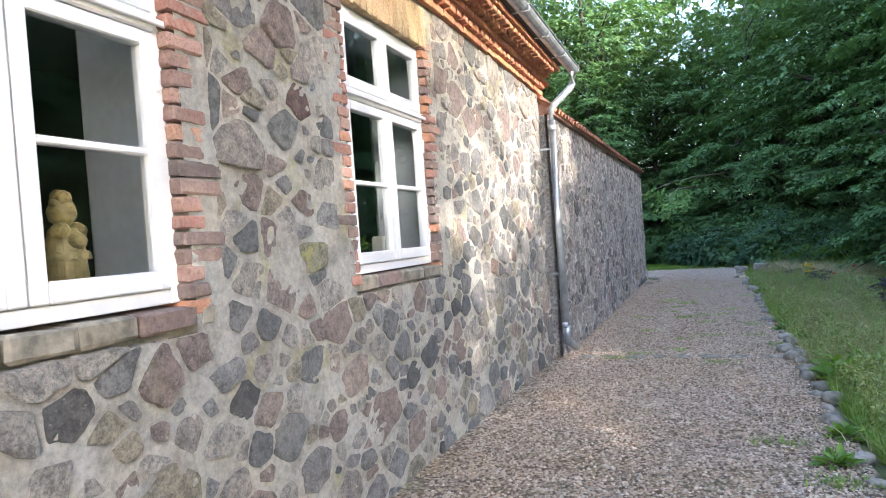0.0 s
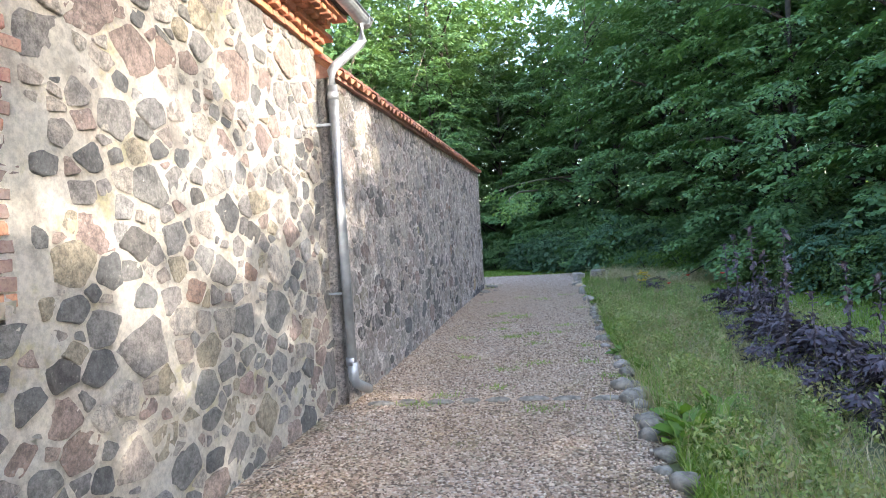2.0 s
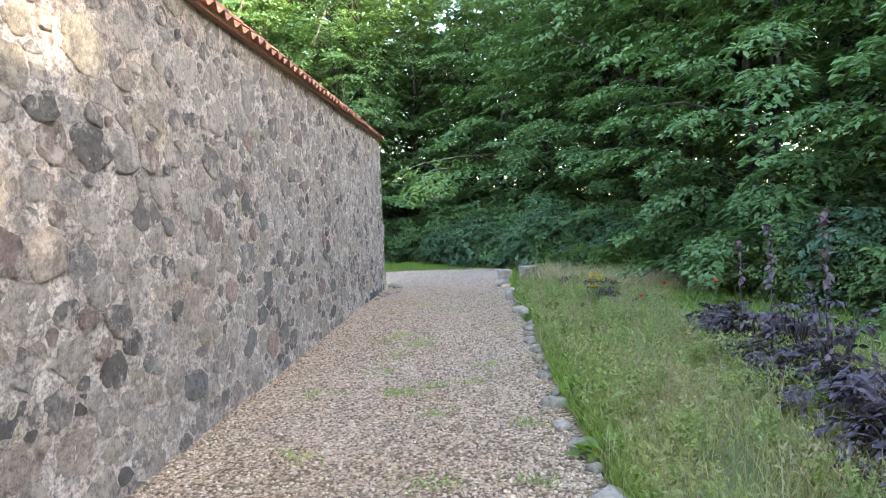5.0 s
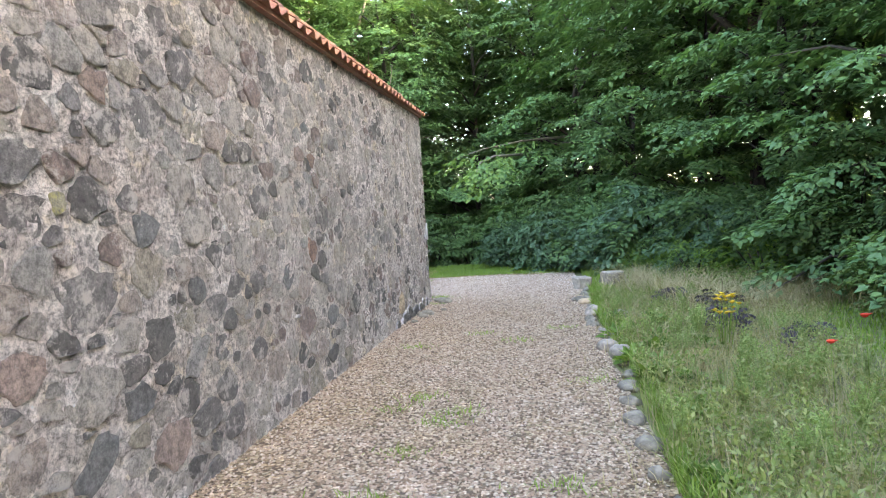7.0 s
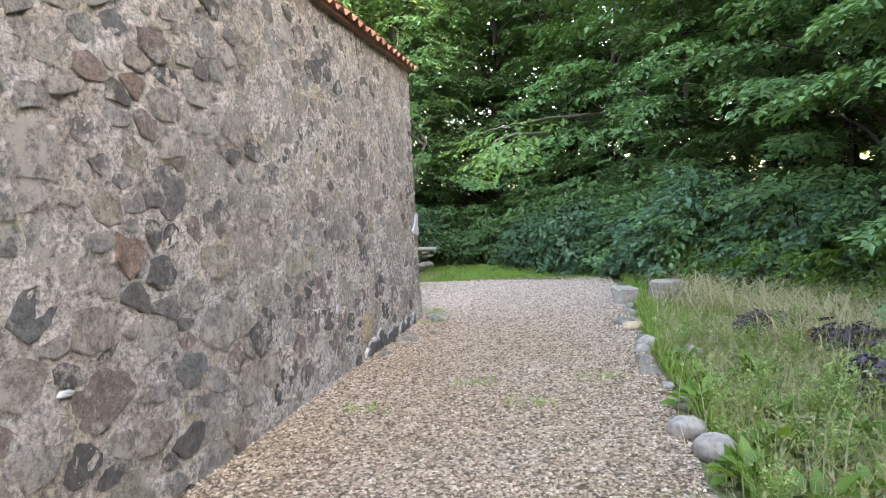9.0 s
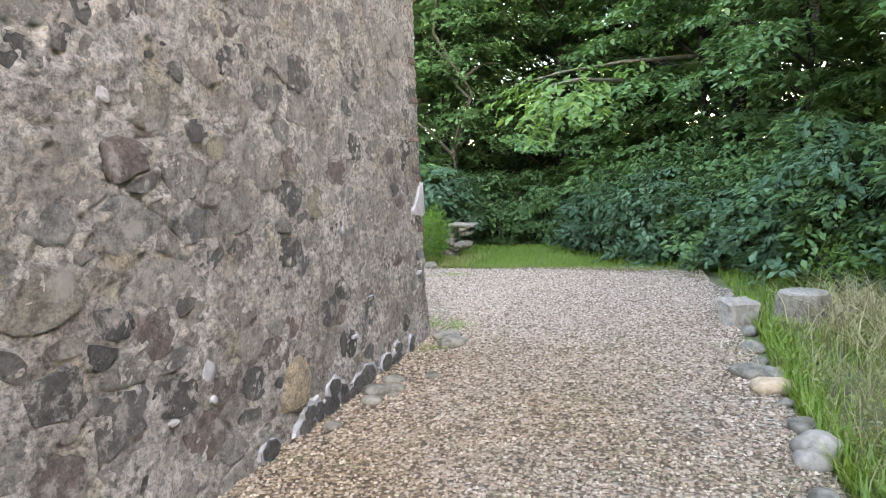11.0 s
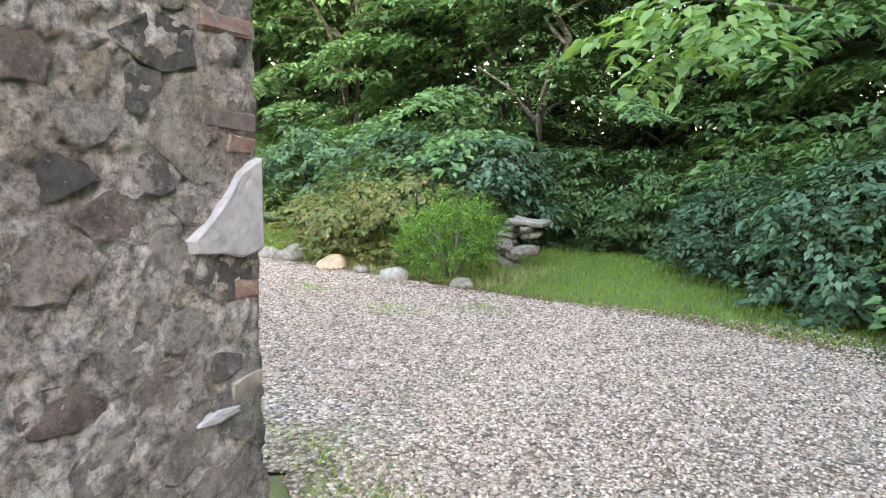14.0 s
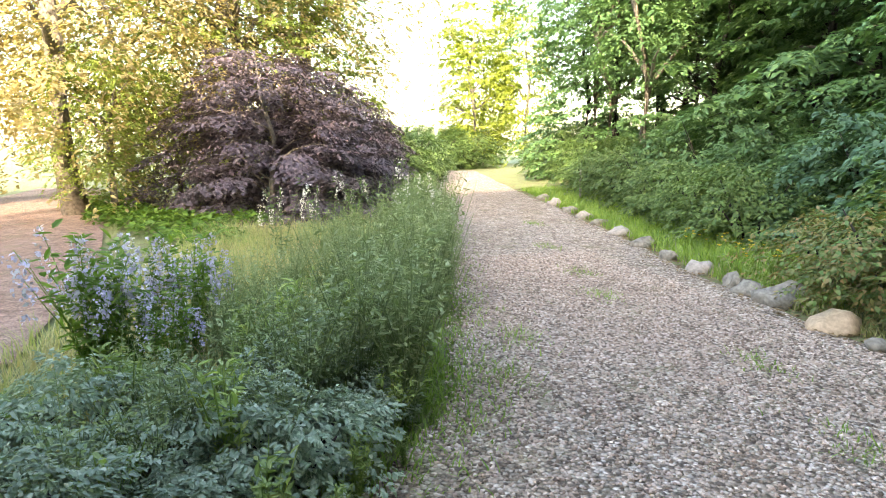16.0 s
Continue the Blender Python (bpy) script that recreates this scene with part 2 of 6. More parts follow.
def gravel_mat(name, cols, moss, per=44):
    """Pebbles side by side, each of its own colour, with dark gaps, coarser speckle and mossy ground between."""
    m = Mat(name, 0.9)
    near = m.stretch(1, 1, 0.4)
    c = m.ramp(m.cells(per, out="Color", vec=near), *[(i / len(cols), k) for i, k in enumerate(cols)], hard=True)
    c = m.mix(m.ramp(m.cells(per, vec=near), (0.5, (0, 0, 0)), (0.95, (0.85, 0.85, 0.85))), c, (0.09, 0.075, 0.06))
    big = m.ramp(m.cells(19, out="Color", vec=near), (0.0, (0.62, 0.6, 0.57)), (0.5, (1.0, 1.0, 1.0)), (1.0, (1.38, 1.36, 1.33)))
    c = m.mix(0.75, c, m.mix(1.0, c, big, "MULTIPLY"))
    c = m.mix(1.0, c, m.ramp(m.noise(6.5, 8, 0.75), (0.38, (0.7, 0.69, 0.66)), (0.5, (1.0, 1.0, 1.0)), (0.62, (1.22, 1.21, 1.2))), "MULTIPLY")
    c = m.mix(m.ramp(m.noise(0.9, 6, 0.65), (0.34, (0.3, 0.3, 0.3)), (0.6, (1, 1, 1))), c, m.mix(1.0, c, m.mix(m.ramp(m.along(19.5, 4.0), (0.0, (0, 0, 0)), (1.0, (1, 1, 1))), moss, (0.90, 0.86, 0.82)), "MULTIPLY"))
    green = m.ramp(m.noise(2.3, 9, 0.72), (0.53, (0, 0, 0)), (0.68, (0.55, 0.55, 0.55)))
    c = m.mix(green, c, (0.17, 0.165, 0.075))
    m.color(c)
    k = m.n.new("ShaderNodeMath")
    k.operation, k.inputs[0].default_value = "SUBTRACT", 1.0
    m.l.new(m.cells(per, vec=near), k.inputs[1])
    return m.bump(k.outputs[0], 1.0, 0.03).m


PEB = [(0.43, 0.345, 0.29), (0.52, 0.45, 0.40), (0.25, 0.195, 0.16), (0.45, 0.36, 0.305), (0.66, 0.60, 0.55), (0.16, 0.125, 0.105), (0.47, 0.395, 0.345), (0.36, 0.285, 0.24), (0.54, 0.475, 0.43)]
GRAVEL = gravel_mat("pinkish pea gravel", PEB, (0.80, 0.70, 0.52))
GRAVEL_PINK = gravel_mat("pink courtyard gravel", [(0.42, 0.28, 0.235), (0.36, 0.24, 0.2), (0.46, 0.33, 0.28)], (0.8, 0.75, 0.7), 70)
m = Mat("loose pebble", 0.85)
c = m.ramp(m.isl, *[(i / len(PEB), k) for i, k in enumerate(PEB)], hard=True)
m.color(m.mix(1.0, c, m.mix(m.ramp(m.along(19.0, 4.0), (0.0, (0, 0, 0)), (1.0, (1, 1, 1))), (0.85, 0.77, 0.67), (0.93, 0.87, 0.83)), "MULTIPLY"))
PEBBLE = m.bump(m.noise(200, 3), 0.3, 0.003).m

# ---------------------------------------------------------------- mesh helpers
def mesh_of(name, v, f, *mats):
    me = bpy.data.meshes.new(name)
    me.from_pydata([tuple(map(float, p)) for p in v], [], [tuple(map(int, q)) for q in f])
    for k in mats:
        me.materials.append(k)
    me.update()
    return me


def quads_mesh(name, v, f, material, smooth=False):
    """A mesh from arrays: v (n, 3), f (m, 3 or 4)."""
    me = bpy.data.meshes.new(name)
    v, f = np.asarray(v, np.float32), np.asarray(f, np.int32)
    k = f.shape[1]
    me.vertices.add(len(v))
    me.vertices.foreach_set("co", v.ravel())
    me.loops.add(f.size)
    me.loops.foreach_set("vertex_index", f.ravel())
    me.polygons.add(len(f))
    me.polygons.foreach_set("loop_start", np.arange(0, f.size, k, dtype=np.int32))
    me.polygons.foreach_set("loop_total", np.full(len(f), k, np.int32))
    if smooth:
        me.polygons.foreach_set("use_smooth", np.ones(len(f), bool))
    me.materials.append(material)
    me.update(calc_edges=True)
    return me


def put(name, me, parent=None, label="", m=None):
    ob = new(name, me)
    if m is not None:
        ob.matrix_basis = m
    if parent:
        ob.parent = parent
    if label:
        ob["label"] = label
    return ob


def part(name, bm, material, parent, label=""):
    me = bpy.data.meshes.new(name)
    bm.to_mesh(me)
    bm.free()
    me.materials.append(material)
    return put(name, me, parent, label)


def empty(name, m, label, category, group="", kind=""):
    ob = new(name)
    ob.matrix_basis = m
    ob.empty_display_size = 0.1
    return tagged(ob, label, category, group, kind)


def boxes(*spans, bevel=0.0):
    """A bmesh of boxes (x0, x1, y0, y1, z0, z1)."""
    bm = bmesh.new()
    for x0, x1, y0, y1, z0, z1 in spans:
        bmesh.ops.create_cube(bm, size=1, matrix=Matrix.LocRotScale(((x0 + x1) / 2, (y0 + y1) / 2, (z0 + z1) / 2), None, (x1 - x0, y1 - y0, z1 - z0)))
    if bevel:
        bmesh.ops.bevel(bm, geom=bm.edges[:], offset=bevel, segments=1, affect="EDGES")
    return bm


def tube_arrays(points, radii, segs=8, wobble=0.0, rng=None):
    pts = [Vector(p) for p in points]
    v, f = [], []
    for i, p in enumerate(pts):
        d = (pts[min(i + 1, len(pts) - 1)] - pts[max(i - 1, 0)]).normalized()
        q = d.to_track_quat("Z", "Y")
        for s in range(segs):
            a = 2 * math.pi * s / segs
            r = radii[i] * (1 + (wobble * (rng.random() - 0.5) if rng else 0))
            v.append(p + q @ Vector((r * math.cos(a), r * math.sin(a), 0)))
    for i in range(len(pts) - 1):
        for s in range(segs):
            a, b = i * segs + s, i * segs + (s + 1) % segs
            f.append((a, b, b + segs, a + segs))
    n = len(v)
    v += [pts[0], pts[-1]]
    for s in range(segs):
        f.append((n, (s + 1) % segs, s, n))
        f.append((n + 1, (len(pts) - 1) * segs + s, (len(pts) - 1) * segs + (s + 1) % segs, n + 1))
    return v, [tuple(dict.fromkeys(q)) for q in f]


def tube(name, points, radii, material, parent=None, segs=8, wobble=0.0, rng=None, label="", smooth=True):
    v, f = tube_arrays(points, radii, segs, wobble, rng)
    me = mesh_of(name, v, f, material)
    if smooth:
        for p in me.polygons:
            p.use_smooth = True
    return put(name, me, parent, label)


def rock_mesh(name, rng, sx, sy, sz, material, rough=0.22, sub=2):
    bm = bmesh.new()
    bmesh.ops.create_icosphere(bm, subdivisions=sub, radius=1)
    off = Vector((rng.uniform(0, 50), rng.uniform(0, 50), rng.uniform(0, 50)))
    for v in bm.verts:
        k = 1 + rough * noise.noise(v.co * 1.3 + off) + rough * 0.5 * noise.noise(v.co * 3.1 + off)
        v.co = Vector((v.co.x * sx * k, v.co.y * sy * k, max(v.co.z, -0.6) * sz * k))
    me = bpy.data.meshes.new(name)
    bm.to_mesh(me)
    bm.free()
    for p in me.polygons:
        p.use_smooth = True
    me.materials.append(material)
    return me


GROUND_Y = (-60, 1, 5, 9, 21, 26, 300)
GROUND_Z = (0.02, 0.0, -0.12, -0.235, -0.30, -0.38, -0.38)


def gz(y):
    return float(np.interp(y, GROUND_Y, GROUND_Z))


def path_right(y):
    """The gravel's edge along the meadow."""
    return 0.86 + 0.018 * y + 0.05 * math.sin(y * 0.9)


def wall2_x(y):
    return -1.72 + (y - 8.55) * (0.22 / 12.55)


# ---------------------------------------------------------------- ground
ys = sorted({-60, -20, -8, *np.arange(-4, 32.1, 1.0), 40, 60, 100, 200})
xs = [-200, -100, -60, -40, -30, -24, -18, -12, -8, -5, -3, -1, 1, 3, 5, 8, 12, 20, 40, 100, 200]
v = [(x, y, gz(y) - 0.02) for y in ys for x in xs]
f = [(j * len(xs) + i, j * len(xs) + i + 1, (j + 1) * len(xs) + i + 1, (j + 1) * len(xs) + i) for j in range(len(ys) - 1) for i in range(len(xs) - 1)]
tagged(put("ground", mesh_of("ground", v, f, SOIL)), "dark garden soil with moss and short grass", "ground", kind="structure")


def ribbon(name, a, b, material, lift, label, category, steps=1):
    """A sheet between two edge lines of equal length, a and b, laid on the ground."""
    n = steps + 1
    v, f = [], []
    for p, q in zip(a, b):
        for s in range(n):
            u = s / steps
            x, y = p[0] * (1 - u) + q[0] * u, p[1] * (1 - u) + q[1] * u
            v.append((x, y, gz(y) + lift))
    for i in range(len(a) - 1):
        for s in range(steps):
            f.append((i * n + s, i * n + s + 1, (i + 1) * n + s + 1, (i + 1) * n + s))
    return tagged(put(name, mesh_of(name, v, f, material)), label, category, kind="structure")


def spline(pts, n):
    """Points evenly along a smooth line through pts (Catmull-Rom)."""
    p = [np.array(pts[0], float)] + [np.array(q, float) for q in pts] + [np.array(pts[-1], float)]
    out = []
    for t in np.linspace(0, len(pts) - 1 - 1e-6, n):
        i, u = int(t), t - int(t)
        a, b, c, d = p[i:i + 4]
        out.append(0.5 * (2 * b + (c - a) * u + (2 * a - 5 * b + 4 * c - d) * u * u + (3 * b - a - 3 * c + d) * u ** 3))
    return out


# the gravel runs along the wall, widens behind the corner and bends away to the west
wig = random.Random(3)
LEFT = spline([(-1.9, -6), (-1.9, 4), (-1.9, 8.5), (-1.75, 15), (-1.6, 21.1), (-2.6, 21.5), (-3.9, 22.5), (-5.0, 23.0), (-8.2, 23.8), (-14, 24.8), (-22, 26.2), (-34, 28.2)], 120)
RIGHT = spline([(path_right(-6), -6), (path_right(4), 4), (path_right(8.5), 8.5), (path_right(15), 15), (path_right(21), 21), (1.35, 24.3), (-0.2, 25.65), (-3.2, 25.95), (-7.1, 26.45), (-11, 27.3), (-19.2, 28.8), (-33, 31.5)], 120)
RIGHT = [p + np.array((wig.uniform(-0.05, 0.05), wig.uniform(-0.05, 0.05))) for p in RIGHT]
LEFT = [p + np.array((wig.uniform(-0.04, 0.04), wig.uniform(-0.05, 0.05))) if p[1] > 21.2 else p for p in LEFT]
ribbon("path", LEFT, RIGHT, GRAVEL, 0.0, "pinkish grey pea gravel path with moss", "gravel path", 6)
ribbon("courtyard", [(-5.3, 15.0), (-5.4, 18.5), (-5.6, 20.0), (-9.5, 19.6)], [(-25, 14), (-24, 16), (-18, 17.6), (-12.5, 18.9)], GRAVEL_PINK, 0.01, "pink fine gravel courtyard", "courtyard", 3)

# ---------------------------------------------------------------- walls
WX = -1.85      # the house wall's face
WINDOWS = {"window_1": (0.73, 1.97, 1.32, 2.95), "window_2": (3.33, 4.57, 1.31, 2.95)}
HOUSE_END, HOUSE_TOP = 8.5, 3.3

def relief(y, z, amp, seed):
    """Uneven mortar: how far the face stands out at (y, z)."""
    p = Vector((y, z, seed))
    return amp * (0.8 * noise.noise(p * 2.3) + 0.8 * noise.noise(p * 7.0) + 0.8 * noise.noise(p * 17.0) + 0.8 * noise.noise(p * 37.0))


def face_grid(y0, y1, z0, z1, step, x_of, amp, seed, skip=(), edge=0.0):
    """A wall's face as a fine uneven sheet, with openings left out."""
    ny, nz = max(1, round((y1 - y0) / step)), max(1, round((z1 - z0) / step))
    v = []
    for j in range(nz + 1):
        z = z0 + (z1 - z0) * j / nz
        for i in range(ny + 1):
            y = y0 + (y1 - y0) * i / ny
            cut = edge * max(0.0, noise.noise(Vector((z * 5, 3.1, seed))) + 0.55 * noise.noise(Vector((z * 19, 7.7, seed)))) if i == ny else 0.0
            v.append((x_of(y) + relief(y, z, amp, seed) - cut * 0.7, y - cut, z))
    f = []
    for j in range(nz):
        zc = z0 + (z1 - z0) * (j + 0.5) / nz
        for i in range(ny):
            yc = y0 + (y1 - y0) * (i + 0.5) / ny
            if not any(a < yc < b and c < zc < d for a, b, c, d in skip):
                k = j * (ny + 1) + i
                f.append((k, k + 1, k + ny + 2, k + ny + 1))
    return v, f, ny, nz


spans = []
for a, b in ((-6, 0.73), (1.97, 3.33), (4.57, HOUSE_END)):
    spans.append((WX - 0.5, WX - 0.045, a, b, -0.6, HOUSE_TOP + 0.35))
for y0, y1, z0, z1 in WINDOWS.values():
    spans += [(WX - 0.5, WX - 0.045, y0, y1, -0.6, z0 - 0.1), (WX - 0.5, WX - 0.045, y0, y1, z1, HOUSE_TOP + 0.35)]
wall_house = part("wall_house", boxes(*spans), MORTAR, None)
tagged(wall_house, "rubble granite house wall with pale lime mortar", "wall", kind="structure")
v, f, _, _ = face_grid(-1.0, HOUSE_END, -0.4, HOUSE_TOP, 0.03, lambda y: WX, 0.008, 1.7, [(y0 - 0.03, y1 + 0.03, z0 - 0.12, z1 + 0.02) for y0, y1, z0, z1 in WINDOWS.values()])
pointing = put("pointing", quads_mesh("pointing", v, f, MORTAR, True), wall_house)

END_Y, WALL2_TOP, WALL2_T = 21.1, 3.02, 0.6
v, f = [], []
n = 14
for i in range(n + 1):
    y = 8.5 + (END_Y - 0.06 - 8.5) * i / n
    x = wall2_x(y)
    x -= 0.05
    v += [(x, y, -0.8), (x, y, WALL2_TOP), (x - WALL2_T, y, WALL2_TOP), (x - WALL2_T, y, -0.8)]
for i in range(n):
    for s in range(4):
        a, b = i * 4 + s, i * 4 + (s + 1) % 4
        f.append((a, b, b + 4, a + 4))
f += [(3, 2, 1, 0), (n * 4, n * 4 + 1, n * 4 + 2, n * 4 + 3)]
wall_garden = put("wall_garden", mesh_of("wall_garden", v, f, MORTAR_OLD))
tagged(wall_garden, "tall free-standing rubble wall of weathered grey granite", "wall", kind="structure")

v, f, _, _ = face_grid(8.45, 16.0, -0.5, WALL2_TOP, 0.03, wall2_x, 0.011, 5.3)
put("render_coat", quads_mesh("render_coat", v, f, MORTAR_OLD, True), wall_garden)
v, f, ny, nz = face_grid(16.0, END_Y, -0.5, WALL2_TOP, 0.018, wall2_x, 0.018, 5.3, edge=0.06)
# round the corner: the end face starts from the front's last column
row = ny + 1
cols, prev = 16, [j * row + ny for j in range(nz + 1)]
for c in range(1, cols + 1):
    cur = []
    for j in range(nz + 1):
        p = v[j * row + ny]
        u = c / cols
        cur.append(len(v))
        v.append((p[0] - u * (WALL2_T + 0.06), p[1] * (1 - min(1, u * 3)) + END_Y * min(1, u * 3) + relief(u * 0.6 + 40, p[2], 0.012, 5.3) * min(1, u * 3), p[2]))
    f += [(prev[j], cur[j], cur[j + 1], prev[j + 1]) for j in range(nz)]
    prev = cur
put("render_coat", quads_mesh("render_coat", v, f, MORTAR_OLD, True), wall_garden)

# ---------------------------------------------------------------- foliage
def leaf_block(rng, pos, way, nrm, size, full=True, width=0.55):
    """Leaves as folded blades: pos, way (towards the tip) and nrm are (n, 3)."""
    n = len(pos)
    way = way / (np.linalg.norm(way, axis=1, keepdims=True) + 1e-9)
    side = np.cross(way, nrm)
    side /= np.linalg.norm(side, axis=1, keepdims=True) + 1e-9
    up = np.cross(side, way)
    s = (size * rng.uniform(0.6, 1.25, (n, 1)))
    w = s * width * 0.5
    tip = pos + way * s - up * s * 0.12
    if full:
        l1, r1 = pos + way * s * 0.22 + side * w * 0.85 + up * w * 0.3, pos + way * s * 0.22 - side * w * 0.85 + up * w * 0.3
        l2, r2 = pos + way * s * 0.62 + side * w * 0.8 + up * w * 0.2, pos + way * s * 0.62 - side * w * 0.8 + up * w * 0.2
        v = np.stack([pos, l1, l2, tip, r2, r1], 1).reshape(-1, 3)
        k = np.arange(n)[:, None] * 6
        f = np.concatenate([k + np.array([0, 1, 2, 3]), k + np.array([0, 3, 4, 5])], 0)
    else:
        l1, r1 = pos + way * s * 0.42 + side * w + up * w * 0.3, pos + way * s * 0.42 - side * w + up * w * 0.3
        v = np.stack([pos, l1, tip, r1], 1).reshape(-1, 3)
        f = np.arange(n)[:, None] * 4 + np.array([0, 1, 2, 3])
    return v, f


def spray_leaves(rng, centre, way, length, width, droop, n, size, full=True):
    """One flat, drooping spray of leaves along a twig."""
    way = way / np.linalg.norm(way)
    side = np.cross(way, (0, 0, 1.0))
    side /= np.linalg.norm(side) + 1e-9
    u = np.sqrt(rng.random(n))
    sgn = rng.choice((-1.0, 1.0), n)
    lat = sgn * width * (1.05 - 0.75 * u) * rng.random(n) ** 0.7
    p = centre + np.outer(u * length, way) + np.outer(lat, side)
    p[:, 2] += -droop * length * u ** 2 - 0.18 * np.abs(lat) + rng.normal(0, 0.022 * length, n)
    d = np.outer(np.full(n, 0.7), way) + np.outer(sgn * 0.75, side) + rng.normal(0, 0.28, (n, 3))
    d[:, 2] -= 0.35
    nrm = np.array((0, 0, 1.0)) + way * 0.3 + rng.normal(0, 0.24, (n, 3))
    return leaf_block(rng, p, d, nrm, size, full)


def gather(blocks):
    vs, fs, k = [], [], 0
    for v, f in blocks:
        vs.append(v)
        fs.append(f + k)
        k += len(v)
    return np.concatenate(vs), np.concatenate(fs)


def crown_blocks(rng, centre, radii, n_spray, per, size, length=0.9, droop=0.35, full=True, lumps=7, shell=0.45, low_cut=-1.0):
    """Sprays filling an uneven crown: the outline is a union of lumps."""
    lump = rng.normal(0, 1, (lumps, 3))
    lump /= np.linalg.norm(lump, axis=1, keepdims=True)
    amp = rng.uniform(-0.28, 0.3, lumps)
    out = []
    while len(out) < n_spray:
        d = rng.normal(0, 1, 3)
        d /= np.linalg.norm(d)
        if d[2] < low_cut:
            continue
        k = 1 + float(np.sum(amp * np.clip(lump @ d - 0.45, 0, 1) * 1.8))
        r = k * (shell + (1 - shell) * rng.random() ** 0.5)
        p = centre + d * np.array(radii) * r
        w = np.array((d[0], d[1], 0)) + rng.normal(0, 0.35, 3) * np.array((1, 1, 0.35))
        out.append(spray_leaves(rng, p - w * length * 0.5, w, length * rng.uniform(0.6, 1.3), length * 0.42, droop * rng.uniform(0.4, 1.6), per, size, full))
    return out


def plate_blocks(rng, limbs, per, size, full=False):
    """Leaves in flat layers along limbs: each limb is (start, end, droop)."""
    out = []
    for a, b, droop in limbs:
        a, b = np.array(a), np.array(b)
        way = b - a
        reach = np.linalg.norm(way)
        side = np.cross(way / reach, (0, 0, 1.0))
        n = max(5, int(reach * 5.2))
        for k in range(n):
            u = 0.25 + 0.75 * (k + rng.random()) / n
            p = a + way * u
            p[2] += 0.22 * reach * 4 * u * (1 - u) * 0.5 - droop * u ** 3
            s = rng.choice((-1.0, 1.0))
            w = way / reach * (0.75 + 0.5 * u) + side * s * rng.uniform(0.25, 1.0)
            w[2] *= 0.3
            out.append(spray_leaves(rng, p, w, rng.uniform(0.55, 1.05) * (1.15 - 0.3 * u), 0.36, rng.uniform(0.25, 0.6), per, size, full))
    return out


def layered_tree(name, seed, height, radius, base, leaf, label, category, layers=46, per=30, size=0.13, bark=BARK_DARK, trunk_r=0.15, lean=0.3, droop=0.5, group=""):
    """A tree whose branches carry their leaves in drooping, separate layers."""
    rng, rnd = np.random.default_rng(seed), random.Random(seed)
    top = empty(name, Matrix(), label, category, group)
    pts = [(lean * rnd.uniform(-1, 1) * k, lean * rnd.uniform(-1, 1) * k, height * k if k else -0.15) for k in (0, 0.2, 0.45, 0.7, 0.95)]
    tube("trunk", pts, [trunk_r * k for k in (1.3, 1.0, 0.75, 0.45, 0.08)], bark, top, 9, 0.15, rnd)
    limbs = []
    for i in range(layers):
        h = base + (height * 0.97 - base) * ((i + rng.random()) / layers)
        u = (h - base) / (height - base)
        r = radius * (0.55 + 0.75 * math.sin(math.pi * min(1, 0.25 + 0.75 * u))) * (1 - 0.35 * u) * rng.uniform(0.65, 1.15)
        ang = i * 2.4 + rng.normal(0, 0.35)
        k = min(1.0, max(0.0, h / height - 0.12))
        s = np.array([np.interp(k * height, [p[2] for p in pts], [p[j] for p in pts]) for j in (0, 1)] + [k * height])
        e = np.array((s[0] + math.cos(ang) * r, s[1] + math.sin(ang) * r, h))
        limbs.append((s, e, droop * r * rng.uniform(0.2, 0.6)))
        if i % 3 == 0:
            w = e - s
            line = [tuple(s + w * q + np.array((0, 0, 0.22 * r * 4 * q * (1 - q) * 0.5 - limbs[-1][2] * q ** 3))) for q in (0, 0.3, 0.6, 0.9)]
            tube("limb", line, [trunk_r * q for q in (0.32, 0.24, 0.15, 0.05)], bark, top, 5, 0.1, rnd)
    v, f = gather(plate_blocks(rng, limbs, per, size))
    put("crown", quads_mesh("crown", v, f, leaf), top)
    return top


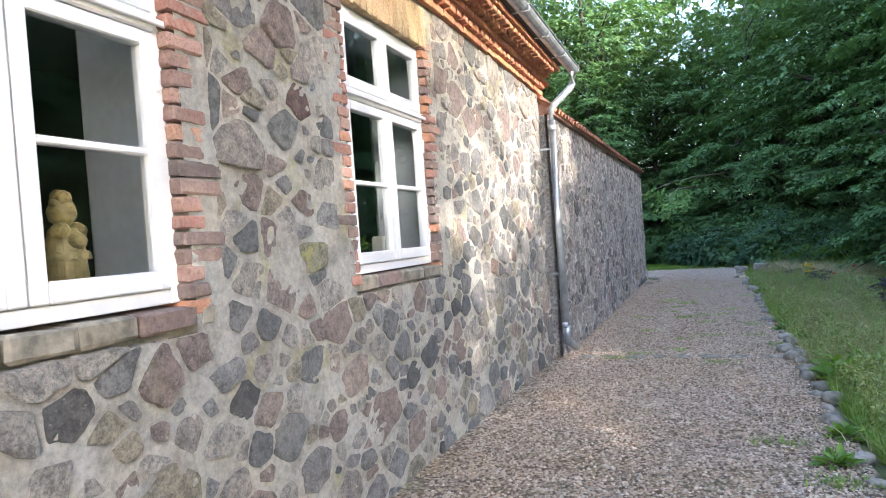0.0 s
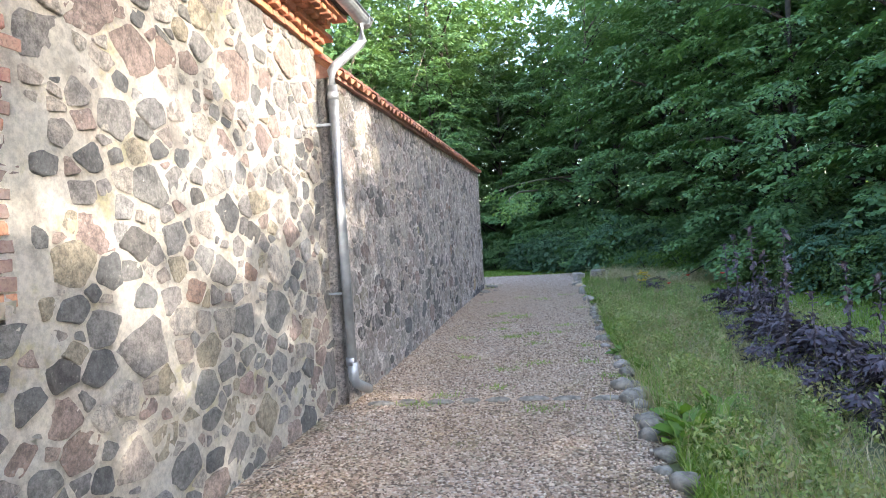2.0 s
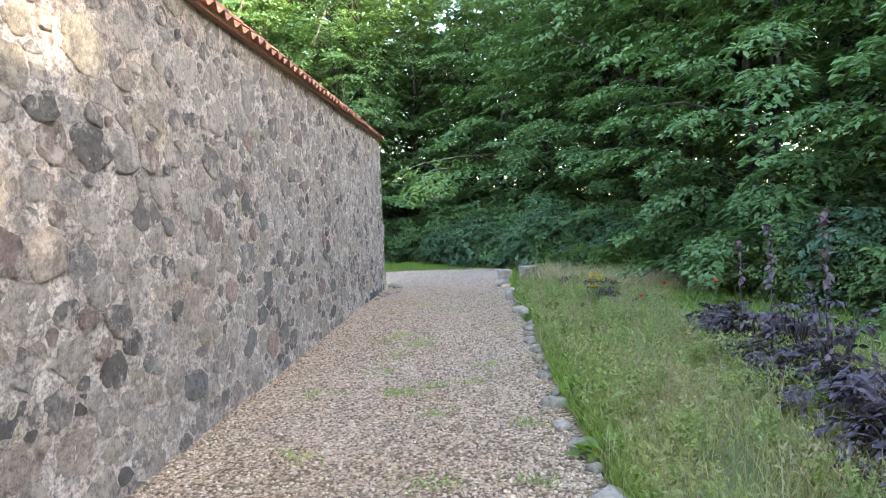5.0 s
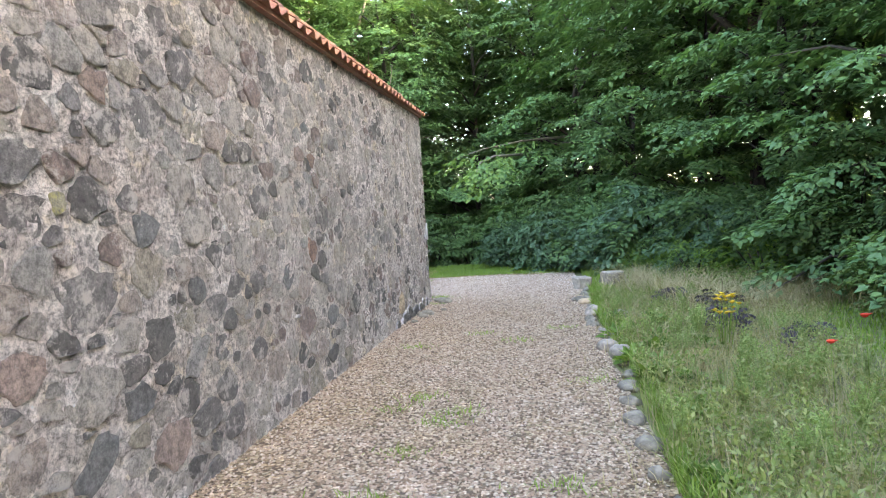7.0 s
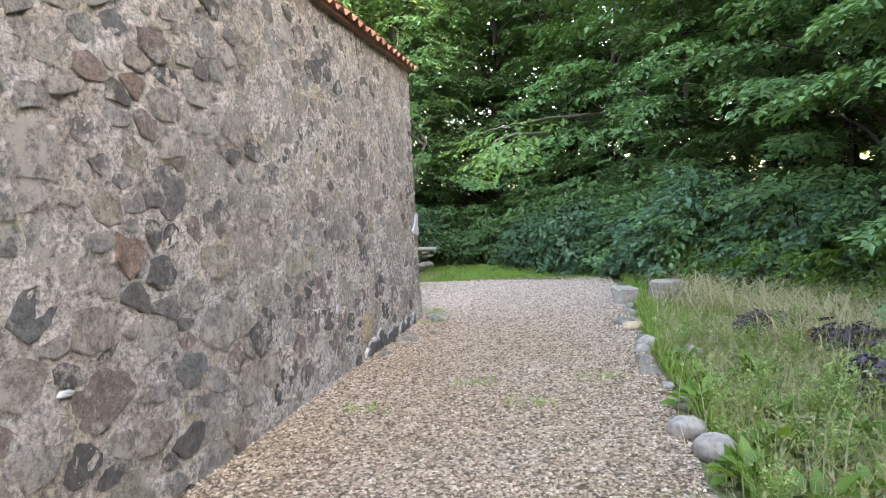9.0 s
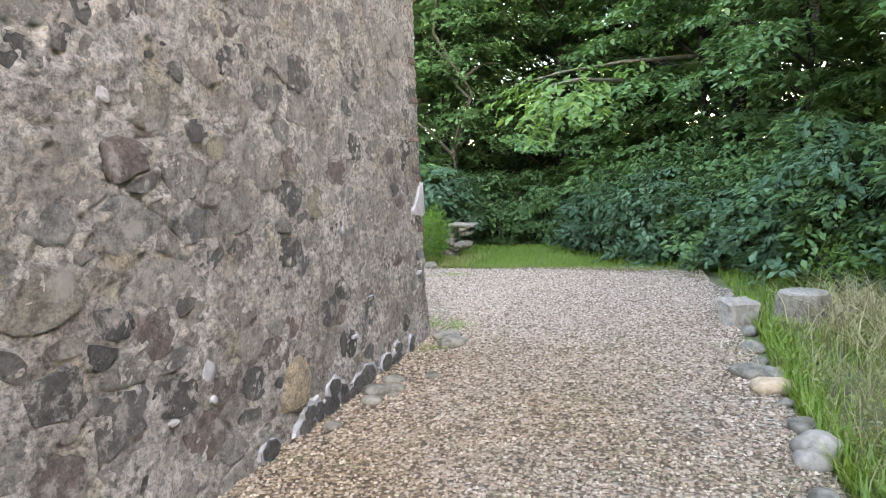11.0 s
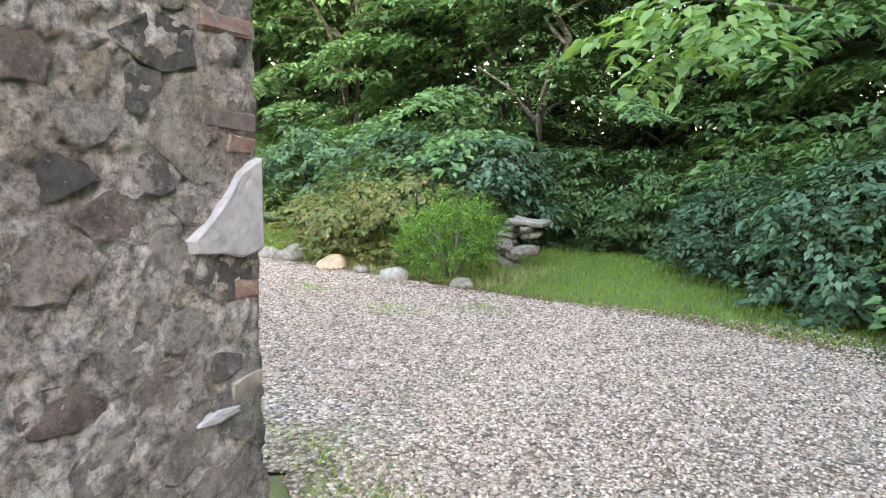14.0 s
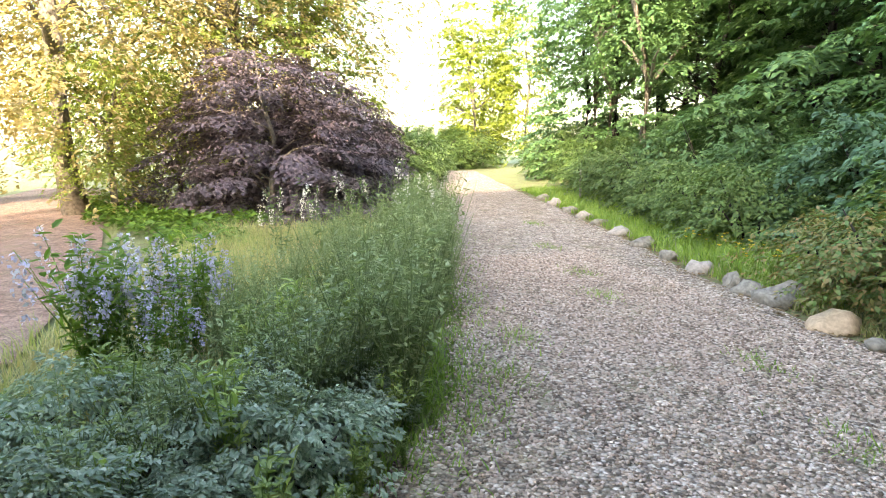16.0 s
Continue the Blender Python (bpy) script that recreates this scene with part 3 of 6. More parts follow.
def make_tree(name, seed, height, radius, base, leaf, label, category, n_spray=300, per=45, size=0.1, bark=BARK_DARK, trunk_r=0.16, lean=0.3,
              limbs=6, droop=0.35, full=False, length=0.95, squash=1.0, shell=0.45, group=""):
    """A tree: tapered trunk, limbs and a crown from base to height, standing at the origin."""
    rng, rnd = np.random.default_rng(seed), random.Random(seed)
    top = empty(name, Matrix(), label, category, group)
    bend = [(lean * rnd.uniform(-1, 1) * k, lean * rnd.uniform(-1, 1) * k) for k in (0, 0.15, 0.5, 0.8, 1.0, 1.2)]
    levels = [-0.15, 0.12, 0.3, 0.5, 0.7, 0.92]
    pts = [(bx, by, height * h if h > 0 else h) for (bx, by), h in zip(bend, levels)]
    tube("trunk", pts, [trunk_r * k for k in (1.35, 1.0, 0.85, 0.65, 0.42, 0.1)], bark, top, 9, 0.15, rnd)
    ch = (height - base) / 2
    for i in range(limbs):
        a = 2 * math.pi * (i + rnd.random() * 0.7) / limbs
        h = height * rnd.uniform(0.22, 0.62)
        k = np.interp(h, [p[2] for p in pts], range(len(pts)))
        i0 = int(k)
        s = Vector(pts[i0]).lerp(Vector(pts[min(i0 + 1, 5)]), k - i0)
        reach = radius * rnd.uniform(0.6, 0.95)
        e = s + Vector((math.cos(a) * reach, math.sin(a) * reach, rnd.uniform(0.1, 0.3) * height * 0.6))
        mid = s.lerp(e, 0.5) + Vector((0, 0, 0.12 * reach))
        tube("limb", [s, s.lerp(mid, 0.5) + Vector((rnd.uniform(-.1, .1), rnd.uniform(-.1, .1), 0.02)), mid, mid.lerp(e, 0.6), e], [trunk_r * q for q in (0.5, 0.4, 0.3, 0.18, 0.05)], bark, top, 6, 0.1, rnd)
    blocks = crown_blocks(rng, np.array((0, 0, base + ch)), (radius, radius * squash, ch), n_spray, per, size, length, droop, full, shell=shell)
    v, f = gather(blocks)
    put("crown", quads_mesh("crown", v, f, leaf), top)
    return top


def make_bush(name, seed, height, radius, leaf, label, category, n_spray=110, per=36, size=0.07, stems=6, droop=0.3, length=0.45, full=False, shell=0.5, bark=BARK_DARK, group=""):
    rng, rnd = np.random.default_rng(seed), random.Random(seed)
    top = empty(name, Matrix(), label, category, group)
    for i in range(stems):
        a = 2 * math.pi * (i + rnd.random()) / stems
        e = Vector((math.cos(a) * radius * 0.6, math.sin(a) * radius * 0.6, height * rnd.uniform(0.6, 0.85)))
        tube("stem", [(e.x * 0.1, e.y * 0.1, -0.06), (e.x * 0.4, e.y * 0.4, e.z * 0.4), (e.x * 0.8, e.y * 0.8, e.z * 0.8), e], [0.022, 0.017, 0.012, 0.005], bark, top, 5, 0.1, rnd)
    v, f = gather(crown_blocks(rng, np.array((0, 0, height * 0.5)), (radius, radius, height * 0.52), n_spray, per, size, length, droop, full, shell=shell))
    v[:, 2] = np.where(v[:, 2] < 0.01, 0.01 + 0.03 * rng.random(len(v)), v[:, 2])
    put("foliage", quads_mesh("foliage", v, f, leaf), top)
    return top


def at(x, y, turn=0.0, scale=1.0, lift=0.0, tall=1.0):
    return pose(x, y, gz(y) - 0.02 + lift, 0, 0, turn) @ Matrix.Diagonal((scale, scale, scale * tall, 1))


def plant(ob, spots, rnd, smin=0.85, smax=1.15):
    """Sets a thing at the first spot and copies of it at the others."""
    x, y = spots[0][:2]
    for i, s in enumerate(spots):
        sc = (s[2] if len(s) > 2 else 1.0) * rnd.uniform(smin, smax)
        m = at(s[0], s[1], rnd.uniform(0, 360), sc, 0.0, rnd.uniform(0.92, 1.1))
        if i:
            copy_thing(ob, m)
    ob.matrix_basis = at(x, y, rnd.uniform(0, 360), (spots[0][2] if len(spots[0]) > 2 else 1.0))


rnd = random.Random(11)
WOOD = "trees of the wood"
tree_a = layered_tree("forest_tree", 1, 9.5, 2.9, 0.7, LEAF, "broad green hornbeam with layered drooping sprays", "tree", 50, 34, 0.14, group=WOOD)
tree_b = layered_tree("forest_tree", 2, 11.5, 3.0, 1.2, LEAF_DARK, "tall dark green forest tree at the wood's edge", "tree", 52, 30, 0.15, droop=0.4, group=WOOD)
tree_c = layered_tree("forest_tree", 3, 8.0, 2.5, 0.4, LEAF, "leafy green young maple at the wood's edge", "tree", 40, 34, 0.16, droop=0.6, group=WOOD)
tree_d = make_tree("forest_tree", 4, 14.0, 3.6, 3.2, LEAF_DARK, "tall dark tree deep in the wood", "tree", 480, 40, 0.19, droop=0.3, length=1.4, trunk_r=0.2, group=WOOD)
# row along the meadow, then round the clearing, then along the drive
plant(tree_a, [(8.6, 13.8), (6.6, 19.6), (3.2, 27.8), (-4.6, 32.4), (-9.6, 33.6), (-13.5, 34.2), (9.4, 9.2, 0.8), (-18.4, 34.2, 0.9), (-21.5, 34.8, 0.95)], rnd)
plant(tree_c, [(7.9, 16.8), (1.8, 30.4), (-6.4, 32.4), (-11.6, 33.6), (9.0, 11.4), (-16.5, 33.5), (-23.4, 33.0, 0.7)], rnd)
plant(tree_b, [(9.8, 16.0), (8.6, 20.8), (6.6, 24.6), (5.0, 28.0), (2.6, 31.2), (-1.6, 33.6), (-4.0, 35.2), (-7.8, 34.0), (-11.6, 35.2), (-15.6, 36.0), (11.0, 12.0), (11.4, 8.6), (5.7, 24.0, 0.85), (7.0, 21.6, 0.85), (4.9, 26.4, 0.85), (-0.2, 36.4), (0.8, 33.0)], rnd)
plant(tree_d, [(12.6, 15.0), (11.4, 19.6), (10.6, 23.6), (8.8, 28.0), (5.6, 32.6), (1.6, 35.6), (-2.0, 38.4), (-6.6, 38.4), (-10.8, 39.2), (-15.0, 39.6), (14.0, 10.0), (13.4, 6.4), (14.6, 13.0), (15.5, 20), (13, 27), (9, 34), (4, 39), (-20, 38), (-5.2, 36.5, 1.3), (-9.0, 37.0, 1.3), (-12.6, 37.6, 1.25), (5.6, 25.4, 0.95), (-19.6, 34.6, 0.95), (-24.0, 36.6), (-22.2, 33.6, 0.8), (-17.2, 35.4), (-20.6, 36.6, 1.1)], rnd)
under = make_bush("wood_shrub", 7, 2.0, 1.2, LEAF_DARK, "dense dark green shrub under the wood's edge", "shrub", 190, 40, 0.11, 6, 0.4, 0.7, group="undergrowth of the wood")
plant(under, [(7.6, 15.6), (7.0, 17.8), (6.2, 19.0), (5.4, 20.6), (4.8, 22.0), (4.0, 23.4), (3.4, 24.3), (2.7, 25.6), (1.9, 26.7), (1.2, 27.7), (0.4, 28.8), (-0.3, 29.9), (8.2, 13.4), (8.4, 11.6),
              (-4.9, 30.0), (-6.6, 29.8), (-8.6, 29.9), (-10.6, 30.4), (-1.7, 29.9, 0.8), (-2.7, 30.4, 0.9), (-12.8, 30.9), (-15.0, 31.4), (-17.4, 32.2), (-20.0, 33.4, 1.3), (-23.0, 34.4, 1.3), (-27, 35.2, 1.5), (-2.0, 34.6, 1.2), (-3.4, 36.4, 1.4), (-0.4, 35.6, 1.3), (-5.4, 36.0, 1.4), (-1.6, 38.6, 1.6), (-4.4, 39.4, 1.6), (1.4, 37.4, 1.5), (-8.0, 38.0, 1.5), (-11.5, 38.6, 1.5), (4.4, 35.6, 1.5), (8.0, 31.0, 1.5), (11.6, 26.0, 1.5), (13.0, 20.0, 1.5), (13.0, 14.0, 1.5)], rnd)

# the depth of the wood, too far in to tell one tree from the next
rgw = np.random.default_rng(91)
bl = []
line = spline([(20, 3), (19.5, 8), (19, 12), (17.5, 22), (15, 31), (8, 40), (-2, 43.5), (-12, 44), (-22, 43.5), (-27, 43)], 400)
for i in range(5200):
    p = line[rgw.integers(0, 400)]
    q = np.array((p[0] + rgw.normal(0, 1.2), p[1] + rgw.normal(0, 1.2), -0.3 + 17 * rgw.random() ** 1.3))
    w = rgw.normal(0, 1, 3) * np.array((1, 1, 0.2))
    bl.append(spray_leaves(rgw, q, w, 1.9, 0.9, 0.3, 22, 0.6, False))
tagged(put("far_wood", quads_mesh("far_wood", *gather(bl), LEAF_DARK)), "dark depth of the wood behind the edge trees", "wood", kind="stuff")

# unseen trees added on the south side, to throw shade and show in panes
plant(copy_thing(tree_b, Matrix()), [(9.4, 7.4, 0.95), (9.2, -3.6), (13.0, -5.6), (13.0, 5.4), (13.2, 8.8), (9.6, 9.6)], rnd)
plant(copy_thing(tree_c, Matrix()), [(9.0, 2.6, 0.86), (9.3, 0.0, 0.79), (9.2, 4.8, 1.0), (11, -0.8, 0.8), (11, 1.8, 0.84), (7.9, 0.9, 0.74), (8.0, 3.6, 0.82), (8.4, 5.8, 0.74)], rnd, 0.97, 1.0)
plant(copy_thing(under, Matrix()), [(8.0, 6.4), (8.2, 4.0), (8.0, 1.4), (8.2, -1.6), (8.0, -4.6), (8.2, 8.8)], rnd)
plant(copy_thing(tree_d, Matrix()), [(11.2, -4.2, 0.85), (15.0, -6.2), (11.4, 7.6, 0.8), (12.6, -5.4, 0.85)], rnd)

# ---------------------------------------------------------------- the house: cornice, roof, gutter, downpipe
rb = random.Random(21)


def brick_mesh(name, w, d, h, material, bevel=0.006, jitter=0.004, seed=0):
    """A worn brick: depth along x, length along y, height z, centred."""
    r = random.Random(seed)
    bm = boxes((-d / 2, d / 2, -w / 2, w / 2, -h / 2, h / 2), bevel=bevel)
    for q in bm.verts:
        q.co += Vector((r.uniform(-jitter, jitter), r.uniform(-jitter, jitter), r.uniform(-jitter, jitter)))
    me = bpy.data.meshes.new(name)
    bm.to_mesh(me)
    bm.free()
    me.materials.append(material)
    return me


cornice = empty("cornice", pose(WX, 0, HOUSE_TOP), "stepped orange brick cornice with dentils under the eaves", "cornice", kind="structure")
dentil = [brick_mesh("brick", 0.11, 0.16, 0.062, BRICK_ORANGE, seed=k) for k in range(3)]
stretch = [brick_mesh("brick", 0.235, 0.16, 0.06, BRICK_ORANGE, seed=10 + k) for k in range(3)]
for course, (x, z, step, kind) in enumerate(((-0.03, 0.0, 0.245, stretch), (0.02, 0.066, 0.155, dentil), (0.05, 0.132, 0.245, stretch), (0.11, 0.198, 0.155, dentil), (0.16, 0.264, 0.155, dentil), (0.20, 0.33, 0.245, stretch))):
    y = 2.4 if course < 5 else 2.2
    while y < HOUSE_END + 0.1:
        put("brick", rb.choice(kind), cornice, m=pose(x + rb.uniform(-0.004, 0.004), y + (course % 3) * 0.05, z + 0.03, rb.uniform(-1, 1), rb.uniform(-1, 1), rb.uniform(-1.5, 1.5)))
        y += step
part("core", boxes((-0.1, 0.0, -6, HOUSE_END, 0.0, 0.36), (-0.1, 0.10, -6, HOUSE_END, 0.2, 0.36)), BRICK, cornice)
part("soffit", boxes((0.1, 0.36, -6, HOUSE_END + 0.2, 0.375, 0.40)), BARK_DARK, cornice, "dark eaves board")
roof = empty("roof", pose(WX, 0, HOUSE_TOP), "steep red tiled roof above the gutter", "roof", kind="structure")
bm = bmesh.new()
vs = [bm.verts.new(p) for p in ((0.40, -6, 0.40), (0.40, HOUSE_END + 0.25, 0.40), (-3.6, HOUSE_END + 0.25, 3.4), (-3.6, -6, 3.4),
                                (0.36, -6, 0.46), (0.36, HOUSE_END + 0.25, 0.46), (-3.6, HOUSE_END + 0.25, 3.47), (-3.6, -6, 3.47))]
for q in ((0, 1, 2, 3), (7, 6, 5, 4), (0, 4, 5, 1), (1, 5, 6, 2), (2, 6, 7, 3), (3, 7, 4, 0)):
    bm.faces.new([vs[i] for i in q])
part("covering", bm, TILE, roof)
bm = bmesh.new()
vs = [bm.verts.new(p) for p in ((-3.6, -6, 3.4), (-3.6, HOUSE_END + 0.25, 3.4), (-7.4, HOUSE_END + 0.25, 0.4), (-7.4, -6, 0.4))]
bm.faces.new(vs)
part("back_slope", bm, TILE, roof)
# gables and back wall close the house
bm = bmesh.new()
for y0, y1 in ((HOUSE_END - 0.45, HOUSE_END - 0.004), (-6.0, -5.6)):
    a = [bm.verts.new((x, y0, z)) for x, z in ((WX - 0.5, -0.6), (-9.2, -0.6), (-9.2, 3.6), (-5.45, 6.6), (WX - 0.5, 3.8))]
    b = [bm.verts.new((x, y1, z)) for x, z in ((WX - 0.5, -0.6), (-9.2, -0.6), (-9.2, 3.6), (-5.45, 6.6), (WX - 0.5, 3.8))]
    bm.faces.new(a)
    bm.faces.new(b[::-1])
    for k in range(5):
        bm.faces.new((a[k], b[k], b[(k + 1) % 5], a[(k + 1) % 5]))
bmesh.ops.recalc_face_normals(bm, faces=bm.faces[:])
tagged(part("wall_gable", bm, MORTAR_OLD, None), "plain gable walls of the house", "wall", kind="structure")
tagged(part("wall_back", boxes((-9.5, -9.2, -6, HOUSE_END - 0.004, -0.6, 3.6)), MORTAR_OLD, None), "plain back wall of the house", "wall", kind="structure")
# the gutter: a half-round trough
gut = empty("gutter", pose(-1.40, 0, 3.64), "half-round weathered zinc gutter along the eaves", "gutter")
bm = bmesh.new()
rows = []
for y in (-6, 0, 4, 8.86):
    ring = []
    for rr in (0.075, 0.069):
        for k in range(9):
            a = math.pi + math.pi * k / 8
            ring.append(bm.verts.new((rr * math.cos(a), y, rr * math.sin(a))))
    rows.append(ring)
for a, b in zip(rows, rows[1:]):
    for k in range(8):
        bm.faces.new((a[k], a[k + 1], b[k + 1], b[k]))
        bm.faces.new((a[9 + k + 1], a[9 + k], b[9 + k], b[9 + k + 1]))
    bm.faces.new((a[0], b[0], b[9], a[9]))
    bm.faces.new((a[8], a[17], b[17], b[8]))
bm.faces.new([rows[-1][k] for k in range(9)])
part("trough", bm, ZINC, gut)
tube("bead", [(0.078, -6, 0.004), (0.078, 8.86, 0.004)], [0.011, 0.011], ZINC, gut, 6)
for y in np.arange(0.6, 8.8, 0.9):
    part("bracket", boxes((-0.08, 0.082, y - 0.012, y + 0.012, -0.083, -0.076), (0.077, 0.084, y - 0.012, y + 0.012, -0.08, 0.0)), ZINC, gut)
pipe = empty("downpipe", pose(-1.66, 8.42, gz(8.4)), "round grey zinc downpipe with bent swan neck and foot elbow", "downpipe")
G = gz(8.4)
tube("neck", [(0.26, 0.26, 3.60 - G), (0.26, 0.26, 3.40 - G), (0.24, 0.24, 3.36 - G), (0.04, 0.03, 3.12 - G), (0.0, 0.0, 3.06 - G), (0.0, 0.0, 2.9 - G)], [0.046] * 6, ZINC, pipe, 14)
tube("shaft", [(0, 0, 2.92 - G), (0, 0, 1.6 - G), (0.01, 0.0, 0.18 - G)], [0.047] * 3, ZINC, pipe, 14)
tube("foot", [(0.01, 0, 0.22 - G), (0.012, 0.01, 0.05 - G), (0.02, 0.05, 0.0 - G), (0.06, 0.33, -0.13 - G)], [0.05] * 4, ZINC, pipe, 14)
for z in (2.82, 0.23):
    tube("collar", [(0, 0, z - 0.035 - G), (0, 0, z + 0.035 - G)], [0.054, 0.054], ZINC, pipe, 14)
for z in (2.55, 0.9):
    part("clip", boxes((-0.2, 0.0, -0.012, 0.012, z - G - 0.012, z - G + 0.012)), ZINC, pipe)

# ---------------------------------------------------------------- windows
def window(name, y0, y1, z0, z1, bar, transom):
    """A white casement window with two lower leaves and two top lights, in the wall's face."""
    ob = empty(name, pose(WX - 0.05, (y0 + y1) / 2, z0), "white painted wooden casement window with glazing bars", "window", kind="structure")
    w, h, t = y1 - y0, z1 - z0, transom - z0
    a = w / 2
    part("frame", boxes((-0.07, 0.0, -a, -a + 0.045, 0, h), (-0.07, 0.0, a - 0.045, a, 0, h), (-0.07, 0.0, -a + 0.045, a - 0.045, 0, 0.055), (-0.07, 0.0, -a + 0.045, a - 0.045, h - 0.045, h), bevel=0.004), PAINT, ob)
    part("transom", boxes((-0.07, 0.022, -a + 0.045, a - 0.045, t - 0.035, t + 0.035), bevel=0.008), PAINT, ob)
    part("drip_bar", boxes((0.022, 0.04, -a, a, t - 0.012, t + 0.012), bevel=0.004), PAINT, ob)
    for lo, hi, split in ((0.055, t - 0.035, bar - z0), (t + 0.035, h - 0.045, None)):
        for side in (-1, 1):
            i0, i1 = (0.004, a - 0.047) if side > 0 else (-a + 0.047, -0.004)
            s = 0.062
            spans = [(-0.045, 0.014, i0, i0 + s, lo + 0.003, hi - 0.003), (-0.045, 0.014, i1 - s, i1, lo + 0.003, hi - 0.003),
                     (-0.045, 0.014, i0 + s, i1 - s, lo + 0.003, lo + 0.075), (-0.045, 0.014, i0 + s, i1 - s, hi - s, hi - 0.003)]
            sash = part("sash", boxes(*spans, bevel=0.006), PAINT, ob)
            if split:
                part("glazing_bar", boxes((-0.035, 0.012, i0 + s, i1 - s, split - 0.014, split + 0.014), bevel=0.006), PAINT, sash)
                for z in (lo + 0.16, hi - 0.18):
                    y = i1 - 0.005 if side > 0 else i0 + 0.005
                    part("hinge", boxes((0.012, 0.024, y - 0.012, y + 0.012, z - 0.05, z + 0.05), bevel=0.003), PAINT, sash)
            panes = [(lo + 0.07, split - 0.01), (split + 0.01, hi - s + 0.005)] if split else [(lo + 0.07, hi - s + 0.005)]
            for p0, p1 in panes:
                g = part("pane", boxes((-0.018, -0.014, i0 + s - 0.005, i1 - s + 0.005, p0, p1)), GLASS, sash, "clear reflecting glass pane")
                g.visible_shadow = False
    part("inner_sill", boxes((-0.42, -0.07, -a, a, 0.0, 0.03)), PAINT, ob)
    part("reveal", boxes((-0.42, -0.075, a - 0.02, a + 0.0, 0.03, h), (-0.42, -0.075, -a, -a + 0.02, 0.03, h), (-0.42, -0.075, -a + 0.02, a - 0.02, h - 0.02, h)), PLASTER_GREY, ob, "grey white plastered reveal")
    return ob


window("window_1", *WINDOWS["window_1"], 1.90, 2.40)
window("window_2", *WINDOWS["window_2"], 1.87, 2.41)
# the room behind the panes
bm = boxes((-5.6, -5.5, -2, 7.5, -0.1, 3.3), (-5.5, WX - 0.5, -2.1, -2.0, -0.1, 3.3), (-5.5, WX - 0.5, 7.5, 7.6, -0.1, 3.3))
tagged(part("wall_inner", bm, PLASTER_GREEN, None), "dull green painted plaster walls of the room", "wall", kind="structure")
tagged(part("floor_inner", boxes((-5.5, WX - 0.5, -2, 7.5, 0.0, 0.1)), WOOD_FLOOR, None), "dark wooden room floor", "floor", kind="structure")
tagged(part("ceiling_inner", boxes((-5.6, WX - 0.5, -2, 7.5, 3.3, 3.4)), PLASTER_GREY, None), "plain light room ceiling", "ceiling", kind="structure")


# the figurine on the sill of the first window
bm = bmesh.new()
SILL = (WX - 0.27, 1.66, 1.32 + 0.03)
for r, z0, z1, r2 in ((0.095, 0.0, 0.20, 0.085), (0.105, 0.20, 0.235, 0.10), (0.085, 0.235, 0.34, 0.06)):
    bmesh.ops.create_cone(bm, cap_ends=True, segments=18, radius1=r, radius2=r2, depth=z1 - z0, matrix=Matrix.Translation((0, 0, (z0 + z1) / 2)))
for x, y, z, s in ((0, 0, 0.41, 0.062), (0.0, 0.0, 0.475, 0.045), (0.03, 0.05, 0.33, 0.04), (0.03, -0.05, 0.33, 0.04), (0.06, 0, 0.28, 0.045), (0.0, 0.035, 0.45, 0.025), (0, -0.035, 0.45, 0.025)):
    bmesh.ops.create_icosphere(bm, subdivisions=2, radius=s, matrix=Matrix.Translation((x, y, z)))
for q in bm.verts:
    q.co += q.co.normalized() * 0.012 * noise.noise(q.co * 28)
fig = part("figurine", bm, TERRACOTTA, None)
fig.matrix_basis = pose(*SILL, 0, 0, 10) @ Matrix.Scale(0.82, 4)
tagged(fig, "ochre glazed clay figurine standing on the window sill", "figurine")
bm = boxes((-0.045, 0.045, -0.055, 0.055, 0.0, 0.20), bevel=0.012)
jug = part("carton", bm, CERAMIC, None)
jug.matrix_basis = pose(WX - 0.27, 4.14, 1.31 + 0.03, 0, 0, 15)
tagged(jug, "small white box-shaped ornament on the window sill", "ornament")
bm = bmesh.new()
bmesh.ops.create_cone(bm, cap_ends=True, segments=20, radius1=0.10, radius2=0.115, depth=0.06, matrix=Matrix.Translation((0, 0, 0.03)))
bmesh.ops.bevel(bm, geom=[e for e in bm.edges if abs(e.verts[0].co.z - e.verts[1].co.z) < 1e-5], offset=0.008, segments=2, affect="EDGES")
dish = part("dish", bm, CERAMIC, None)
dish.matrix_basis = pose(WX - 0.25, 3.97, 1.31 + 0.03)
tagged(dish, "shallow white ceramic dish on the window sill", "dish")

cup = tube("cup", [(0, -0.06, 0.04), (0, 0.06, 0.04)], [0.035, 0.038], CERAMIC, None, 16)
cup.matrix_basis = pose(WX - 0.22, 4.34, 1.31 + 0.028)
tagged(cup, "small white cylindrical cup lying on the window sill", "cup")
POT_Y = 3.72
pot_plant = empty("potted_plant", pose(WX - 0.25, POT_Y, 1.31 + 0.03), "small green leafy plant in a terracotta pot on the sill", "potted plant")
tube("pot", [(0, 0, 0), (0, 0, 0.075), (0, 0, 0.08), (0, 0, 0.1)], [0.045, 0.06, 0.068, 0.068], BRICK_ORANGE, pot_plant, 16, label="terracotta pot")
r4 = np.random.default_rng(12)
pl = r4.normal(0, 0.03, (90, 3)) * np.array((1.2, 1.2, 0.6)) + np.array((0, 0, 0.13))
dl = r4.normal(0, 1, (90, 3))
dl[:, 2] = abs(dl[:, 2])
